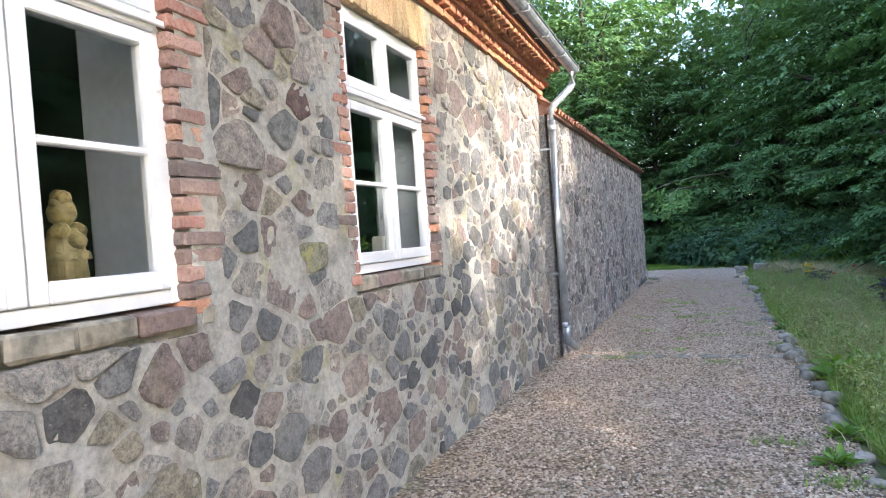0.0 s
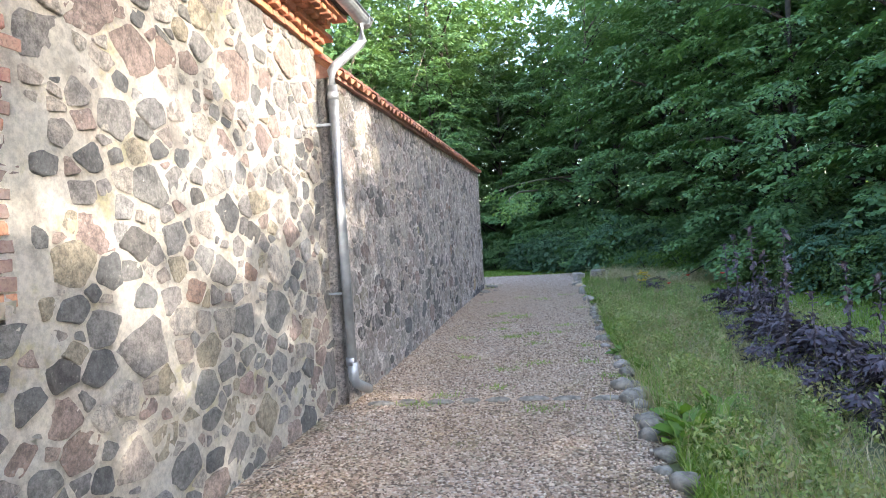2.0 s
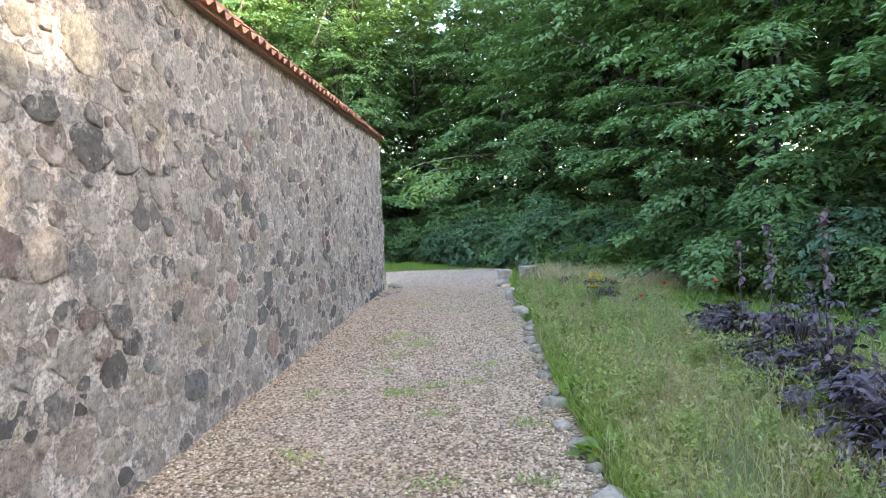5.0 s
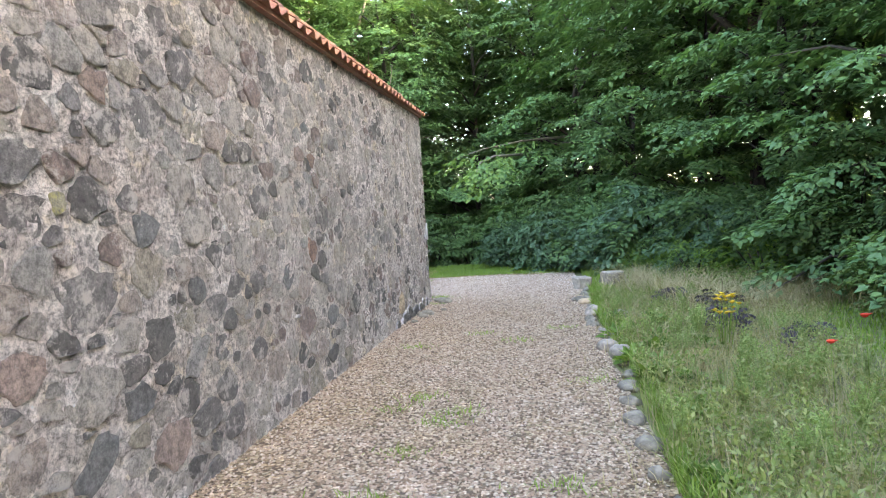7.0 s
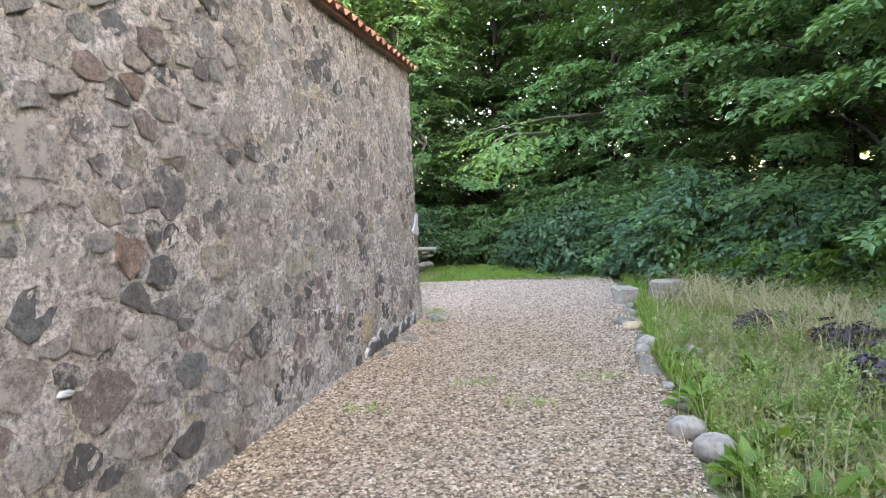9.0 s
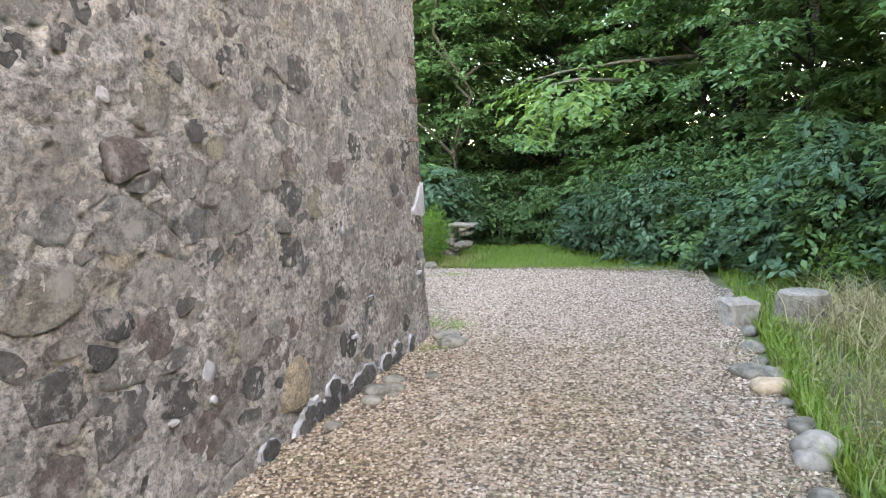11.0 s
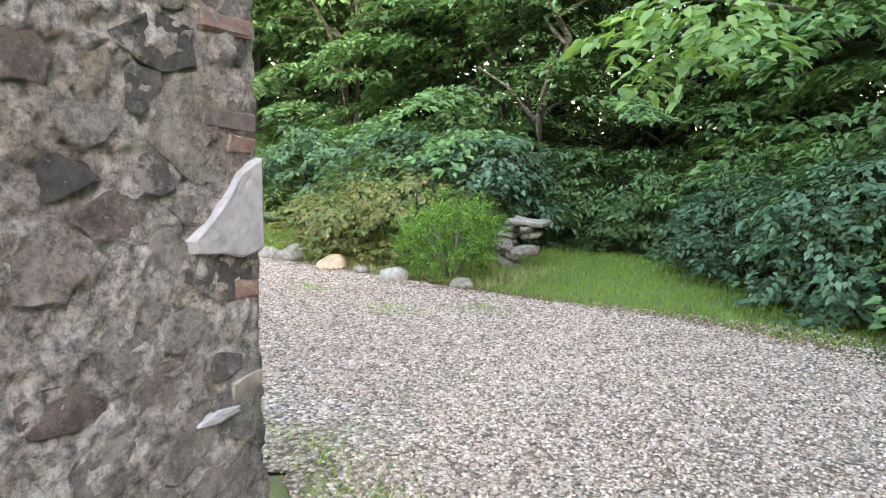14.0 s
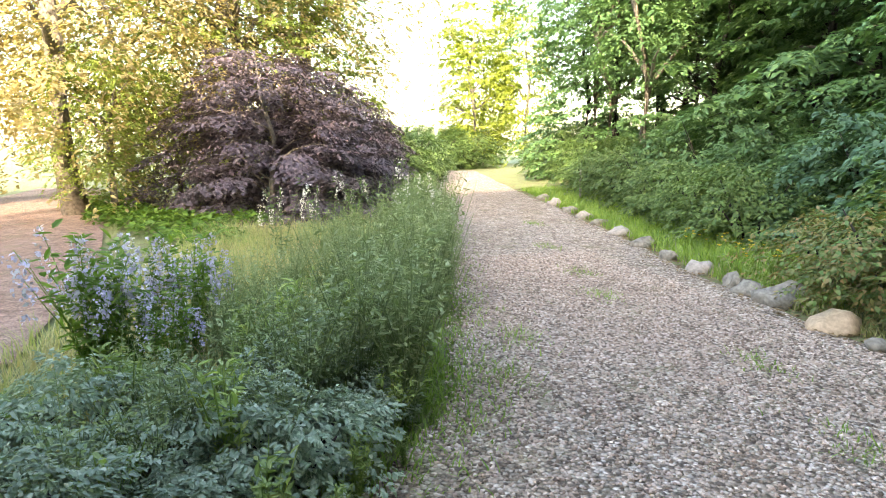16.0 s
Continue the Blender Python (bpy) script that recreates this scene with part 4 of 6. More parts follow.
put("leaves", quads_mesh("leaves", *leaf_block(r4, pl, dl, np.array((0, 0, 1.0)) + r4.normal(0, 0.4, (90, 3)), 0.07, True, 0.6), LEAF_BRIGHT), pot_plant)

# brick surrounds of the windows, sills and flat arches
REVEALS = []
for wi, (wname, (y0, y1, z0, z1)) in enumerate(WINDOWS.items()):
    sur = empty("window_surround", pose(WX, (y0 + y1) / 2, z0), "toothed red and burnt brick window surround", "brick surround", "window surrounds", "structure")
    half = (y1 - y0) / 2
    for side in (-1, 1):
        k, z = 0, -0.06
        while z < z1 - z0 + (0.05 if wi else 0.3):
            w = rb.choice((0.115, 0.12, 0.17, 0.235)) * rb.uniform(0.9, 1.1)
            h = rb.uniform(0.066, 0.074)
            dark = rb.random() < (0.5 if z < 0.6 else 0.08)
            y = side * (half + w / 2 - 0.012)
            put("brick", brick_mesh("brick", w, 0.16, h - 0.010, BRICK_DARK if dark else BRICK, 0.007, 0.005, rb.randrange(10 ** 6)), sur,
                m=pose(-0.076 + rb.uniform(-0.004, 0.006), y, z + h / 2, rb.uniform(-1.2, 1.2)))
            z += h
            k += 1
    for i in range(17):
        u = (i - 8) / 8
        h = 0.30 + 0.02 * (1 - u * u)
        put("brick", brick_mesh("brick", 0.068, 0.16, h, BRICK_SUNLIT, 0.006, 0.004, 400 + i), sur, m=pose(-0.07, u * (half + 0.02), z1 - z0 + h / 2 + 0.004, 5 * u))
    sill = empty("window_sill", pose(WX, (y0 + y1) / 2, z0), "dark flat stone and brick sill under the window", "window sill", "window sills", "structure")
    y = -half - 0.12
    while y < half + 0.08:
        w = rb.uniform(0.24, 0.42)
        w = min(w, half + 0.14 - y)
        put("slab", brick_mesh("slab", w - 0.012, 0.34, 0.085, BRICK_DARK if rb.random() < 0.6 else ROCK, 0.012, 0.006, rb.randrange(10 ** 6)), sill, m=pose(-0.168, y + w / 2, -0.052, 0, 2))
        y += w

# ---------------------------------------------------------------- the garden wall's tiled coping
coping = empty("coping", pose(0, 0, WALL2_TOP), "red clay pantile coping along the wall's top", "coping", kind="structure")
v, f = [], []
NP = 8
for j, (x, z) in enumerate(((0.10, 0.05), (-0.10, 0.19), (-0.32, 0.34))):
    for i in range(NP + 1):
        u = i / NP
        y = (u - 0.5) * 0.215
        wv = 0.028 * math.cos(2 * math.pi * u) + (0.012 if j == 0 else 0)
        v.append((x + 0.3 * wv, y, z + wv))
n0 = len(v)
v += [(a, b, c - 0.016) for a, b, c in v]
for j in range(2):
    for i in range(NP):
        a = j * (NP + 1) + i
        f.append((a, a + 1, a + NP + 2, a + NP + 1))
        f.append((n0 + a, n0 + a + NP + 1, n0 + a + NP + 2, n0 + a + 1))
for i in range(NP):
    f.append((i, n0 + i, n0 + i + 1, i + 1))
tile = mesh_of("tile", v, f, TILE)
for p in tile.polygons:
    p.use_smooth = True
y = 8.55
while y < END_Y + 0.05:
    x = wall2_x(y)
    put("tile", tile, coping, m=pose(x + rb.uniform(-0.008, 0.008), y, rb.uniform(-0.004, 0.004), rb.uniform(-1, 1), 0, 1 + rb.uniform(-1, 1)))
    put("tile", tile, coping, m=pose(x - 0.62, y, rb.uniform(-0.004, 0.004), 0, 0, 181))
    y += 0.203
v, f = [], []
for i, y in enumerate((8.5, END_Y)):
    x = wall2_x(y)
    v += [(x + 0.06, y, 0.003), (x - 0.66, y, 0.003), (x - 0.31, y, 0.30), (x + 0.05, y, 0.05)]
f = [(0, 1, 5, 4), (1, 2, 6, 5), (2, 3, 7, 6), (3, 0, 4, 7), (3, 2, 1, 0), (4, 5, 6, 7)]
put("bedding", mesh_of("bedding", v, f, BRICK), coping)
pts = [(wall2_x(y) - 0.31, y, 0.36) for y in np.arange(8.5, END_Y + 0.2, 0.4)]
for a, b in zip(pts, pts[1:]):
    tube("ridge_tile", [a, (b[0], b[1] + 0.03, b[2])], [0.085, 0.095], TILE, coping, 10)

# ---------------------------------------------------------------- fieldstones, stump, slabs
rs = random.Random(5)
for i in range(46):
    y = 2.6 + i * 0.43 + rs.uniform(-0.08, 0.08)
    s = rs.uniform(0.045, 0.1)
    x = path_right(y) + rs.uniform(-0.03, 0.07)
    ob = put("edge_stone", rock_mesh("edge_stone", rs, s * rs.uniform(0.8, 1.1), s * rs.uniform(0.9, 1.5), s * rs.uniform(0.55, 0.8), rs.choice((ROCK, ROCK, ROCK_PALE, ROCK)), 0.45), m=pose(x, y, gz(y) + s * 0.1, 0, 0, rs.uniform(0, 360)))
    tagged(ob, "rounded grey fieldstone edging the gravel path", "stone", "edging stones of the path")
for x, y, a, b, h, mat, label in ((1.17, 16.62, 0.12, 0.1, 0.085, ROCK_PALE, "pale rounded fieldstone beside the gravel"), (1.27, 16.3, 0.13, 0.14, 0.09, ROCK_PALE, "pale rounded fieldstone beside the gravel"),
                                 (0.99, 8.4, 0.11, 0.11, 0.085, ROCK, "rounded grey boulder at the path's edge"), (0.96, 8.9, 0.115, 0.1, 0.085, ROCK, "rounded grey boulder at the path's edge"),
                                 (1.02, 7.5, 0.1, 0.12, 0.075, ROCK, "rounded grey boulder at the path's edge"), (1.02, 6.3, 0.1, 0.1, 0.07, ROCK, "rounded grey boulder at the path's edge"),
                                 (1.22, 19.0, 0.14, 0.11, 0.09, ROCK_PALE, "pale fieldstone beside the gravel"), (1.55, 18.7, 0.13, 0.1, 0.07, ROCK_PALE, "pale fieldstone in the grass"),
                                 (1.16, 20.3, 0.18, 0.13, 0.06, ROCK, "flat grey fieldstone beside the gravel"), (1.2, 20.0, 0.14, 0.1, 0.07, ROCK_WARM, "tan brick-coloured stone beside the gravel"),
                                 (2.15, 22.3, 0.3, 0.16, 0.09, ROCK_PALE, "long pale stone lying in the grass")):
    ob = put("fieldstone", rock_mesh("fieldstone", rs, a, b, h, mat, 0.25), m=pose(x, y, gz(y) + h * 0.35, 0, 0, rs.uniform(-30, 30)))
    tagged(ob, label, "stone")
# a squared block and a sawn stump
bm = boxes((-0.15, 0.15, -0.13, 0.13, -0.05, 0.24), bevel=0.03)
bmesh.ops.subdivide_edges(bm, edges=bm.edges[:], cuts=2, use_grid_fill=True)
for q in bm.verts:
    q.co += Vector((noise.noise(q.co * 6), noise.noise(q.co * 6 + Vector((9, 0, 0))), noise.noise(q.co * 6 + Vector((0, 9, 0))))) * 0.03
blk = part("stone_block", bm, ROCK_PALE, None)
blk.matrix_basis = pose(1.27, 21.95, gz(22.0), 0, 0, 25)
tagged(blk, "rough pale grey squared stone block", "stone block")
stump = empty("tree_stump", pose(1.85, 22.1, gz(22.1), 0, 0, 20), "low sawn tree stump with grey weathered bark", "tree stump")
tube("bark", [(0, 0, -0.08), (0, 0, 0.05), (0, 0, 0.22), (0, 0, 0.27)], [0.33, 0.27, 0.23, 0.22], BARK, stump, 16, 0.18, rs)
tube("cut_face", [(0, 0, 0.268), (0, 0, 0.285)], [0.212, 0.2], WOOD_OLD, stump, 16, 0.1, rs, "pale weathered sawn top")
# flat stones sunk across the gravel
x = -1.55
while x < 0.95:
    w = rs.uniform(0.16, 0.34)
    ob = put("flat_stone", rock_mesh("flat_stone", rs, w / 2, rs.uniform(0.05, 0.08), 0.03, ROCK, 0.2), m=pose(x + w / 2, 8.5 + rs.uniform(-0.03, 0.03), gz(8.5) + 0.004))
    tagged(ob, "flat grey stone sunk in the gravel", "stone", "stone row across the path")
    x += w + rs.uniform(0.0, 0.08)
# stones at the foot of the garden wall
for x, y, a in ((-1.33, 19.35, 0.09), (-1.38, 19.55, 0.11), (-1.28, 19.62, 0.08), (-1.36, 19.8, 0.09), (-1.24, 19.5, 0.06), (-1.2, 20.86, 0.15), (-1.32, 21.1, 0.14), (-1.4, 18.9, 0.07), (-1.1, 19.95, 0.06)):
    ob = put("fieldstone", rock_mesh("fieldstone", rs, a, a * rs.uniform(0.7, 1.0), a * 0.42, ROCK, 0.3), m=pose(x, y, gz(y) + a * 0.1, 0, 0, rs.uniform(0, 360)))
    tagged(ob, "grey stone at the foot of the wall", "stone", "stones at the wall's foot")
# rocks along the far border of the drive
for x, y, a, mat in ((-3.05, 25.98, 0.16, ROCK), (-3.95, 26.02, 0.2, ROCK_PALE), (-5.02, 26.2, 0.2, ROCK_WARM), (-5.85, 26.38, 0.22, ROCK), (-6.25, 26.42, 0.15, ROCK), (-6.55, 26.48, 0.19, ROCK), (-7.35, 26.6, 0.19, ROCK_PALE), (-6.1, 26.75, 0.2, ROCK_PALE),
                     (-8.2, 26.75, 0.16, ROCK), (-9.2, 26.95, 0.17, ROCK), (-10.3, 27.2, 0.18, ROCK_PALE), (-11.6, 27.5, 0.16, ROCK), (-12.6, 27.7, 0.2, ROCK_PALE), (-13.7, 27.9, 0.18, ROCK), (-15.2, 28.2, 0.2, ROCK_PALE), (-16.6, 28.5, 0.18, ROCK), (-4.5, 26.12, 0.11, ROCK)):
    ob = put("border_rock", rock_mesh("border_rock", rs, a, a * rs.uniform(0.7, 1.0), a * 0.66, mat, 0.6), m=pose(x, y, gz(y) + a * 0.08, 0, 0, rs.uniform(0, 360)))
    tagged(ob, "sunlit tan boulder bordering the drive" if mat is ROCK_WARM else "grey boulder bordering the gravel drive", "boulder", "boulders along the drive")
# a seat of stacked flat slabs behind the box bush
seat = empty("stone_stack", pose(-2.95, 27.6, gz(27.6), 0, 0, -8), "stack of flat mossy stone slabs with an overhanging top", "stone stack")
for i in range(12):
    z, q = 0.05 + 0.042 * i, rs.uniform(0.09, 0.16)
    put("rubble_stone", rock_mesh("rubble_stone", rs, q * 1.3, q, q * 0.62, ROCK, 0.6), seat, m=pose(rs.uniform(-0.24, 0.2), rs.uniform(-0.1, 0.1), z, rs.uniform(-15, 15), rs.uniform(-15, 15), rs.uniform(0, 180)))
bm = boxes((-0.24, 0.3, -0.2, 0.18, -0.03, 0.03), bevel=0.012)
bmesh.ops.subdivide_edges(bm, edges=bm.edges[:], cuts=3, use_grid_fill=True)
for q in bm.verts:
    q.co += Vector((noise.noise(q.co * 5), noise.noise(q.co * 5 + Vector((7, 0, 0))), 0.5 * noise.noise(q.co * 8 + Vector((0, 7, 0))))) * 0.05
top_slab = part("slab", bm, ROCK, seat)
top_slab.matrix_basis = pose(0.08, 0, 0.60, 2, 3, 8)
# ---------------------------------------------------------------- shrubs and beds beyond the corner
box = empty("box_bush", Matrix(), "rounded bright green box bush beside the drive", "bush")
rb2, rbr = np.random.default_rng(31), random.Random(31)
for i in range(7):
    a = 0.9 * i
    tube("stem", [(0.04 * math.cos(a), 0.04 * math.sin(a), -0.05), (0.2 * math.cos(a), 0.2 * math.sin(a), 0.35), (0.42 * math.cos(a), 0.42 * math.sin(a), 0.8)], [0.022, 0.015, 0.006], BARK, box, 5, 0.1, rbr)
tips = rb2.normal(0, 1, (760, 3))
tips /= np.linalg.norm(tips, axis=1, keepdims=True)
tips = tips[tips[:, 2] > -0.75]
bump = np.array([1 + 0.36 * noise.noise(Vector(t) * 1.9) + 0.42 * noise.noise(Vector(t) * 4.2) for t in tips])
bl = []
for t, k in zip(tips, bump):
    p = np.array((0.72, 0.66, 0.60)) * t * k * rb2.uniform(0.62, 1.0) + np.array((0, 0, 0.55))
    w = t * 0.9 + np.array((0, 0, 0.35)) + rb2.normal(0, 0.2, 3)
    n = 26
    q = p + np.outer(rb2.random(n) * 0.15 - 0.04, w) + rb2.normal(0, 0.022, (n, 3))
    bl.append(leaf_block(rb2, q, w + rb2.normal(0, 0.7, (n, 3)), rb2.normal(0, 1, (n, 3)) + t, 0.034, False, 0.6))
put("foliage", quads_mesh("foliage", *gather(bl), LEAF_BOX), box)
box.matrix_basis = at(-3.4, 26.42, 0, 0.86)
red = make_bush("spirea_bush", 32, 1.1, 0.85, LEAF_RED, "loose shrub with green and reddish turning leaves", "bush", 210, 36, 0.06, 7, 0.3, 0.4, group="shrubs along the drive")
plant(red, [(-5.2, 27.1), (-6.3, 27.5, 0.8), (-4.5, 27.5, 1.1)], rnd, 0.95, 1.05)
ros = make_bush("rose_shrub", 33, 1.25, 1.0, leaf_mat("mid green shrub leaf", (0.10, 0.19, 0.06), (0.21, 0.30, 0.10)), "spreading mid-green shrub along the drive", "bush", 240, 38, 0.07, 7, 0.35, 0.5, group="shrubs along the drive")
plant(ros, [(-9.0, 28.6), (-10.4, 28.9), (-11.9, 29.2, 1.1), (-13.6, 29.8, 1.1), (-5.2, 28.4, 1.25), (-15.5, 30.2, 1.2), (-17.6, 30.8, 1.2), (-20, 31.6, 1.4), (5.9, 16.7, 1.1), (6.5, 15.1, 1.1), (5.4, 18.1), (6.9, 13.6, 1.15), (7.2, 12.0, 1.1)], rnd)
blu = make_bush("wood_shrub", 34, 1.7, 1.1, leaf_mat("blue green hazel leaf", (0.075, 0.165, 0.10), (0.15, 0.27, 0.16)), "blue-green leafy shrub at the wood's edge", "shrub", 200, 40, 0.1, 6, 0.35, 0.6, group="undergrowth of the wood")
plant(blu, [(-4.3, 29.2, 1.2), (-5.9, 29.5, 1.3), (-0.2, 28.3), (0.9, 27.0), (2.0, 25.8, 1.05), (3.0, 24.6), (-7.6, 29.6, 1.2), (3.9, 22.9), (6.2, 16.4), (7.2, 14.4, 1.1), (7.6, 12.4)], rnd)
wild = make_bush("bramble", 35, 0.95, 0.8, LEAF_BRIGHT, "tangled yellow-green bramble at the meadow's end", "bush", 130, 30, 0.07, 6, 0.4, 0.5)
plant(wild, [(4.2, 20.9), (3.4, 22.2, 0.8), (5.4, 18.9, 0.9), (2.6, 23.6, 0.7)], rnd)

# bright overhanging branch near the path
over = empty("overhanging_branch", pose(-0.4, 28.8, 2.75), "low bright green branch hanging over the drive", "branch")
rg = np.random.default_rng(77)
tube("wood", [(2.0, 1.0, 0.6), (0.6, 0.2, 0.5), (-0.5, -0.9, 0.25), (-1.2, -1.9, -0.05)], [0.05, 0.035, 0.02, 0.008], BARK, over, 6)
bl = []
for i in range(26):
    u = rg.random()
    p = np.array((1.0 - 2.2 * u, 0.4 - 2.3 * u, 0.5 - 0.55 * u)) + rg.normal(0, 0.22, 3)
    w = np.array((-0.6, -0.7, -0.1)) + rg.normal(0, 0.5, 3) * np.array((1, 1, 0.2))
    bl.append(spray_leaves(rg, p, w, 0.7, 0.3, 0.35, 16, 0.15, True))
put("foliage", quads_mesh("foliage", *gather(bl), leaf_mat("light green branch leaf", (0.11, 0.23, 0.07), (0.24, 0.38, 0.11), 0.45)), over)
copy_thing(over, pose(-0.9, 26.4, 2.2, 0, 0, 35))

# ---------------------------------------------------------------- meadow, lawn and weeds
def blades(rng, xy, h, lean, width, material, name, label, category, base=0.0):
    """Grass: one bent blade of two quads at each place."""
    n = len(xy)
    hh = h * rng.uniform(0.5, 1.2, n)
    a = rng.uniform(0, 2 * np.pi, n)
    dx, dy = np.cos(a), np.sin(a)
    bend = lean * hh * rng.uniform(0.2, 1.3, n)
    z0 = np.interp(xy[:, 1], GROUND_Y, GROUND_Z) - 0.025 + base
    w = width * rng.uniform(0.6, 1.4, n)
    sx, sy = -dy * w / 2, dx * w / 2
    lv = []
    for u, k in ((0, 1.0), (0.55, 0.8), (1.0, 0.12)):
        px, py, pz = xy[:, 0] + dx * bend * u ** 2, xy[:, 1] + dy * bend * u ** 2, z0 + hh * u * (1 - 0.15 * lean * u)
        lv.append(np.stack([px - sx * k, py - sy * k, pz], 1))
        lv.append(np.stack([px + sx * k, py + sy * k, pz], 1))
    v = np.stack(lv, 1).reshape(-1, 3)
    k = np.arange(n)[:, None] * 6
    f = np.concatenate([k + np.array([0, 1, 3, 2]), k + np.array([2, 3, 5, 4])])
    return tagged(put(name, quads_mesh(name, v, f, material)), label, category, kind="stuff")


rg = np.random.default_rng(8)


def scatter(n, x0, x1, y0, y1, keep):
    out = []
    while len(out) < n:
        p = rg.uniform((x0, y0), (x1, y1), (n, 2))
        out += [q for q in p if keep(*q)]
    return np.array(out[:n])


def clump(xy, n, spread):
    i = rg.integers(0, len(xy), n)
    return xy[i] + rg.normal(0, spread, (n, 2))


meadow = lambda x, y: x > path_right(y) + 0.1 and x < 3.0 + 0.05 * y + 0.5 * math.sin(y * 0.7)
seeds = scatter(420, 0.9, 5, 1.5, 22.5, meadow)
near = clump(seeds, 34000, 0.16)
def thinned(xy):
    """Behind, the growth is low and thin, and bare about the stump."""
    return xy[rg.random(len(xy)) < np.interp(xy[:, 1], (12, 16, 19.5, 22), (1.0, 0.55, 0.35, 0.1))]


near = thinned(near[near[:, 0] > 0.93 + 0.018 * near[:, 1]])
blades(rg, near, 0.24, 0.9, 0.006, GRASS_WILD, "meadow_grass", "tall rough green and straw meadow grass", "grass")
blades(rg, thinned(clump(scatter(260, 0.9, 5, 1.5, 22.5, meadow), 6000, 0.13)), 0.42, 0.6, 0.004, GRASS_DRY, "dry_grass", "dry straw-coloured seeding grass stalks", "grass")
blades(rg, clump(scatter(300, 0.9, 5, 1.5, 22.5, meadow), 12000, 0.2), 0.16, 1.0, 0.006, GRASS_DRY, "dry_grass", "short straw-coloured dry grass", "grass")
edge = np.array([(path_right(y) + 0.1 + abs(rg.normal(0, 0.12)), y) for y in rg.uniform(2, 22, 9000)])
blades(rg, edge, 0.16, 0.7, 0.012, GRASS, "edge_grass", "fresh green grass and weeds behind the edging stones", "grass")
lawn = scatter(46000, 2.6, 9, 6, 20, lambda x, y: x > 2.9 + 0.04 * y and x < 9.4 - 0.1 * max(0, y - 12))
blades(rg, lawn, 0.09, 0.6, 0.012, GRASS, "lawn_grass", "short bright green mown lawn", "lawn")
north = scatter(22000, -3.4, 2.6, 25.5, 29.6, lambda x, y: y > np.interp(x, (-3.2, -0.2, 1.35), (26.0, 25.75, 24.5)) and y < 29.4 - 0.9 * max(0, x + 1.3))
blades(rg, north, 0.075, 0.9, 0.009, GRASS, "verge_grass", "bright green grass verge before the wood", "grass")
north = scatter(16000, -20, -5.5, 26.4, 30.5, lambda x, y: 26.3 - 0.2 * (x + 7) + 0.25 < y < 28.6 - 0.2 * (x + 7))
blades(rg, north, 0.16, 0.7, 0.014, GRASS, "verge_grass", "bright green grass verge along the drive", "grass")
blades(rg, scatter(9000, 1.3, 5, 20.5, 25.5, lambda x, y: x > 1.45 and y < 25.6 - 0.5 * (x - 1.3)), 0.15, 0.7, 0.01, GRASS, "verge_grass", "rough grass before the shrubs", "grass")
bed = np.array([(LEFT[i][0] + rg.normal(-0.1, 0.28), LEFT[i][1] - 0.12 + rg.normal(0, 0.24)) for i in rg.integers(58, 118, 9000)])
blades(rg, bed, 0.085, 0.9, 0.009, GRASS, "bed_grass", "low weeds and grass edging the herb bed", "grass")
bed = scatter(14000, -12, -2.3, 19.2, 24.4, lambda x, y: 19.6 - 0.12 * (x + 3) < y < 21.4 - 0.27 * (x + 2.4))
blades(rg, bed, 0.3, 0.7, 0.008, GRASS_WILD, "bed_grass", "loose grass between the herbs of the bed", "grass")
border = scatter(3800, -7.5, -2.4, 25.9, 27.6, lambda x, y: y > 26.02 - 0.13 * (x + 3))
blades(rg, border, 0.11, 0.8, 0.012, GRASS_WILD, "border_weeds", "low weeds under the border shrubs", "weeds")
# fine low herbs all through the meadow
HERB = leaf_mat("small meadow herb leaf", (0.22, 0.33, 0.10), (0.50, 0.56, 0.24), 0.45, dry=(0.47, 0.40, 0.24))
hp = clump(scatter(900, 1.0, 4.6, 1.5, 22.5, meadow), 80000, 0.085)
hp = thinned(hp[hp[:, 0] > 0.98 + 0.018 * hp[:, 1]])
hn = len(hp)
swell = 0.16 + 0.30 * np.array([max(0.0, 0.5 + noise.noise(Vector((1.1 * q[0], 1.1 * q[1], 4.0)))) for q in hp])
swell *= np.interp(hp[:, 1], (11, 17, 22), (1.0, 0.6, 0.4))
hz = np.interp(hp[:, 1], GROUND_Y, GROUND_Z) + swell * rg.random(hn) ** 0.8
hd = rg.normal(0, 1, (hn, 3)) + np.array((0, 0, 0.8))
tagged(put("meadow_herbs", quads_mesh("meadow_herbs", *leaf_block(rg, np.column_stack([hp, hz]), hd, rg.normal(0, 0.7, (hn, 3)) + np.array((0, 0, 1.0)), 0.042, False, 0.42), HERB)), "low feathery green herbs among the meadow grass", "herbs", kind="stuff")
# dead stalks and straw lying where the meadow meets the shrubs
straw = clump(scatter(60, 1.9, 5.6, 18.4, 22.8, lambda x, y: x > 1.7 + 0.35 * abs(y - 21)), 5200, 0.17)
blades(rg, straw, 0.5, 1.5, 0.007, GRASS_DRY, "dry_grass", "tangled dead straw stalks before the shrubs", "grass")
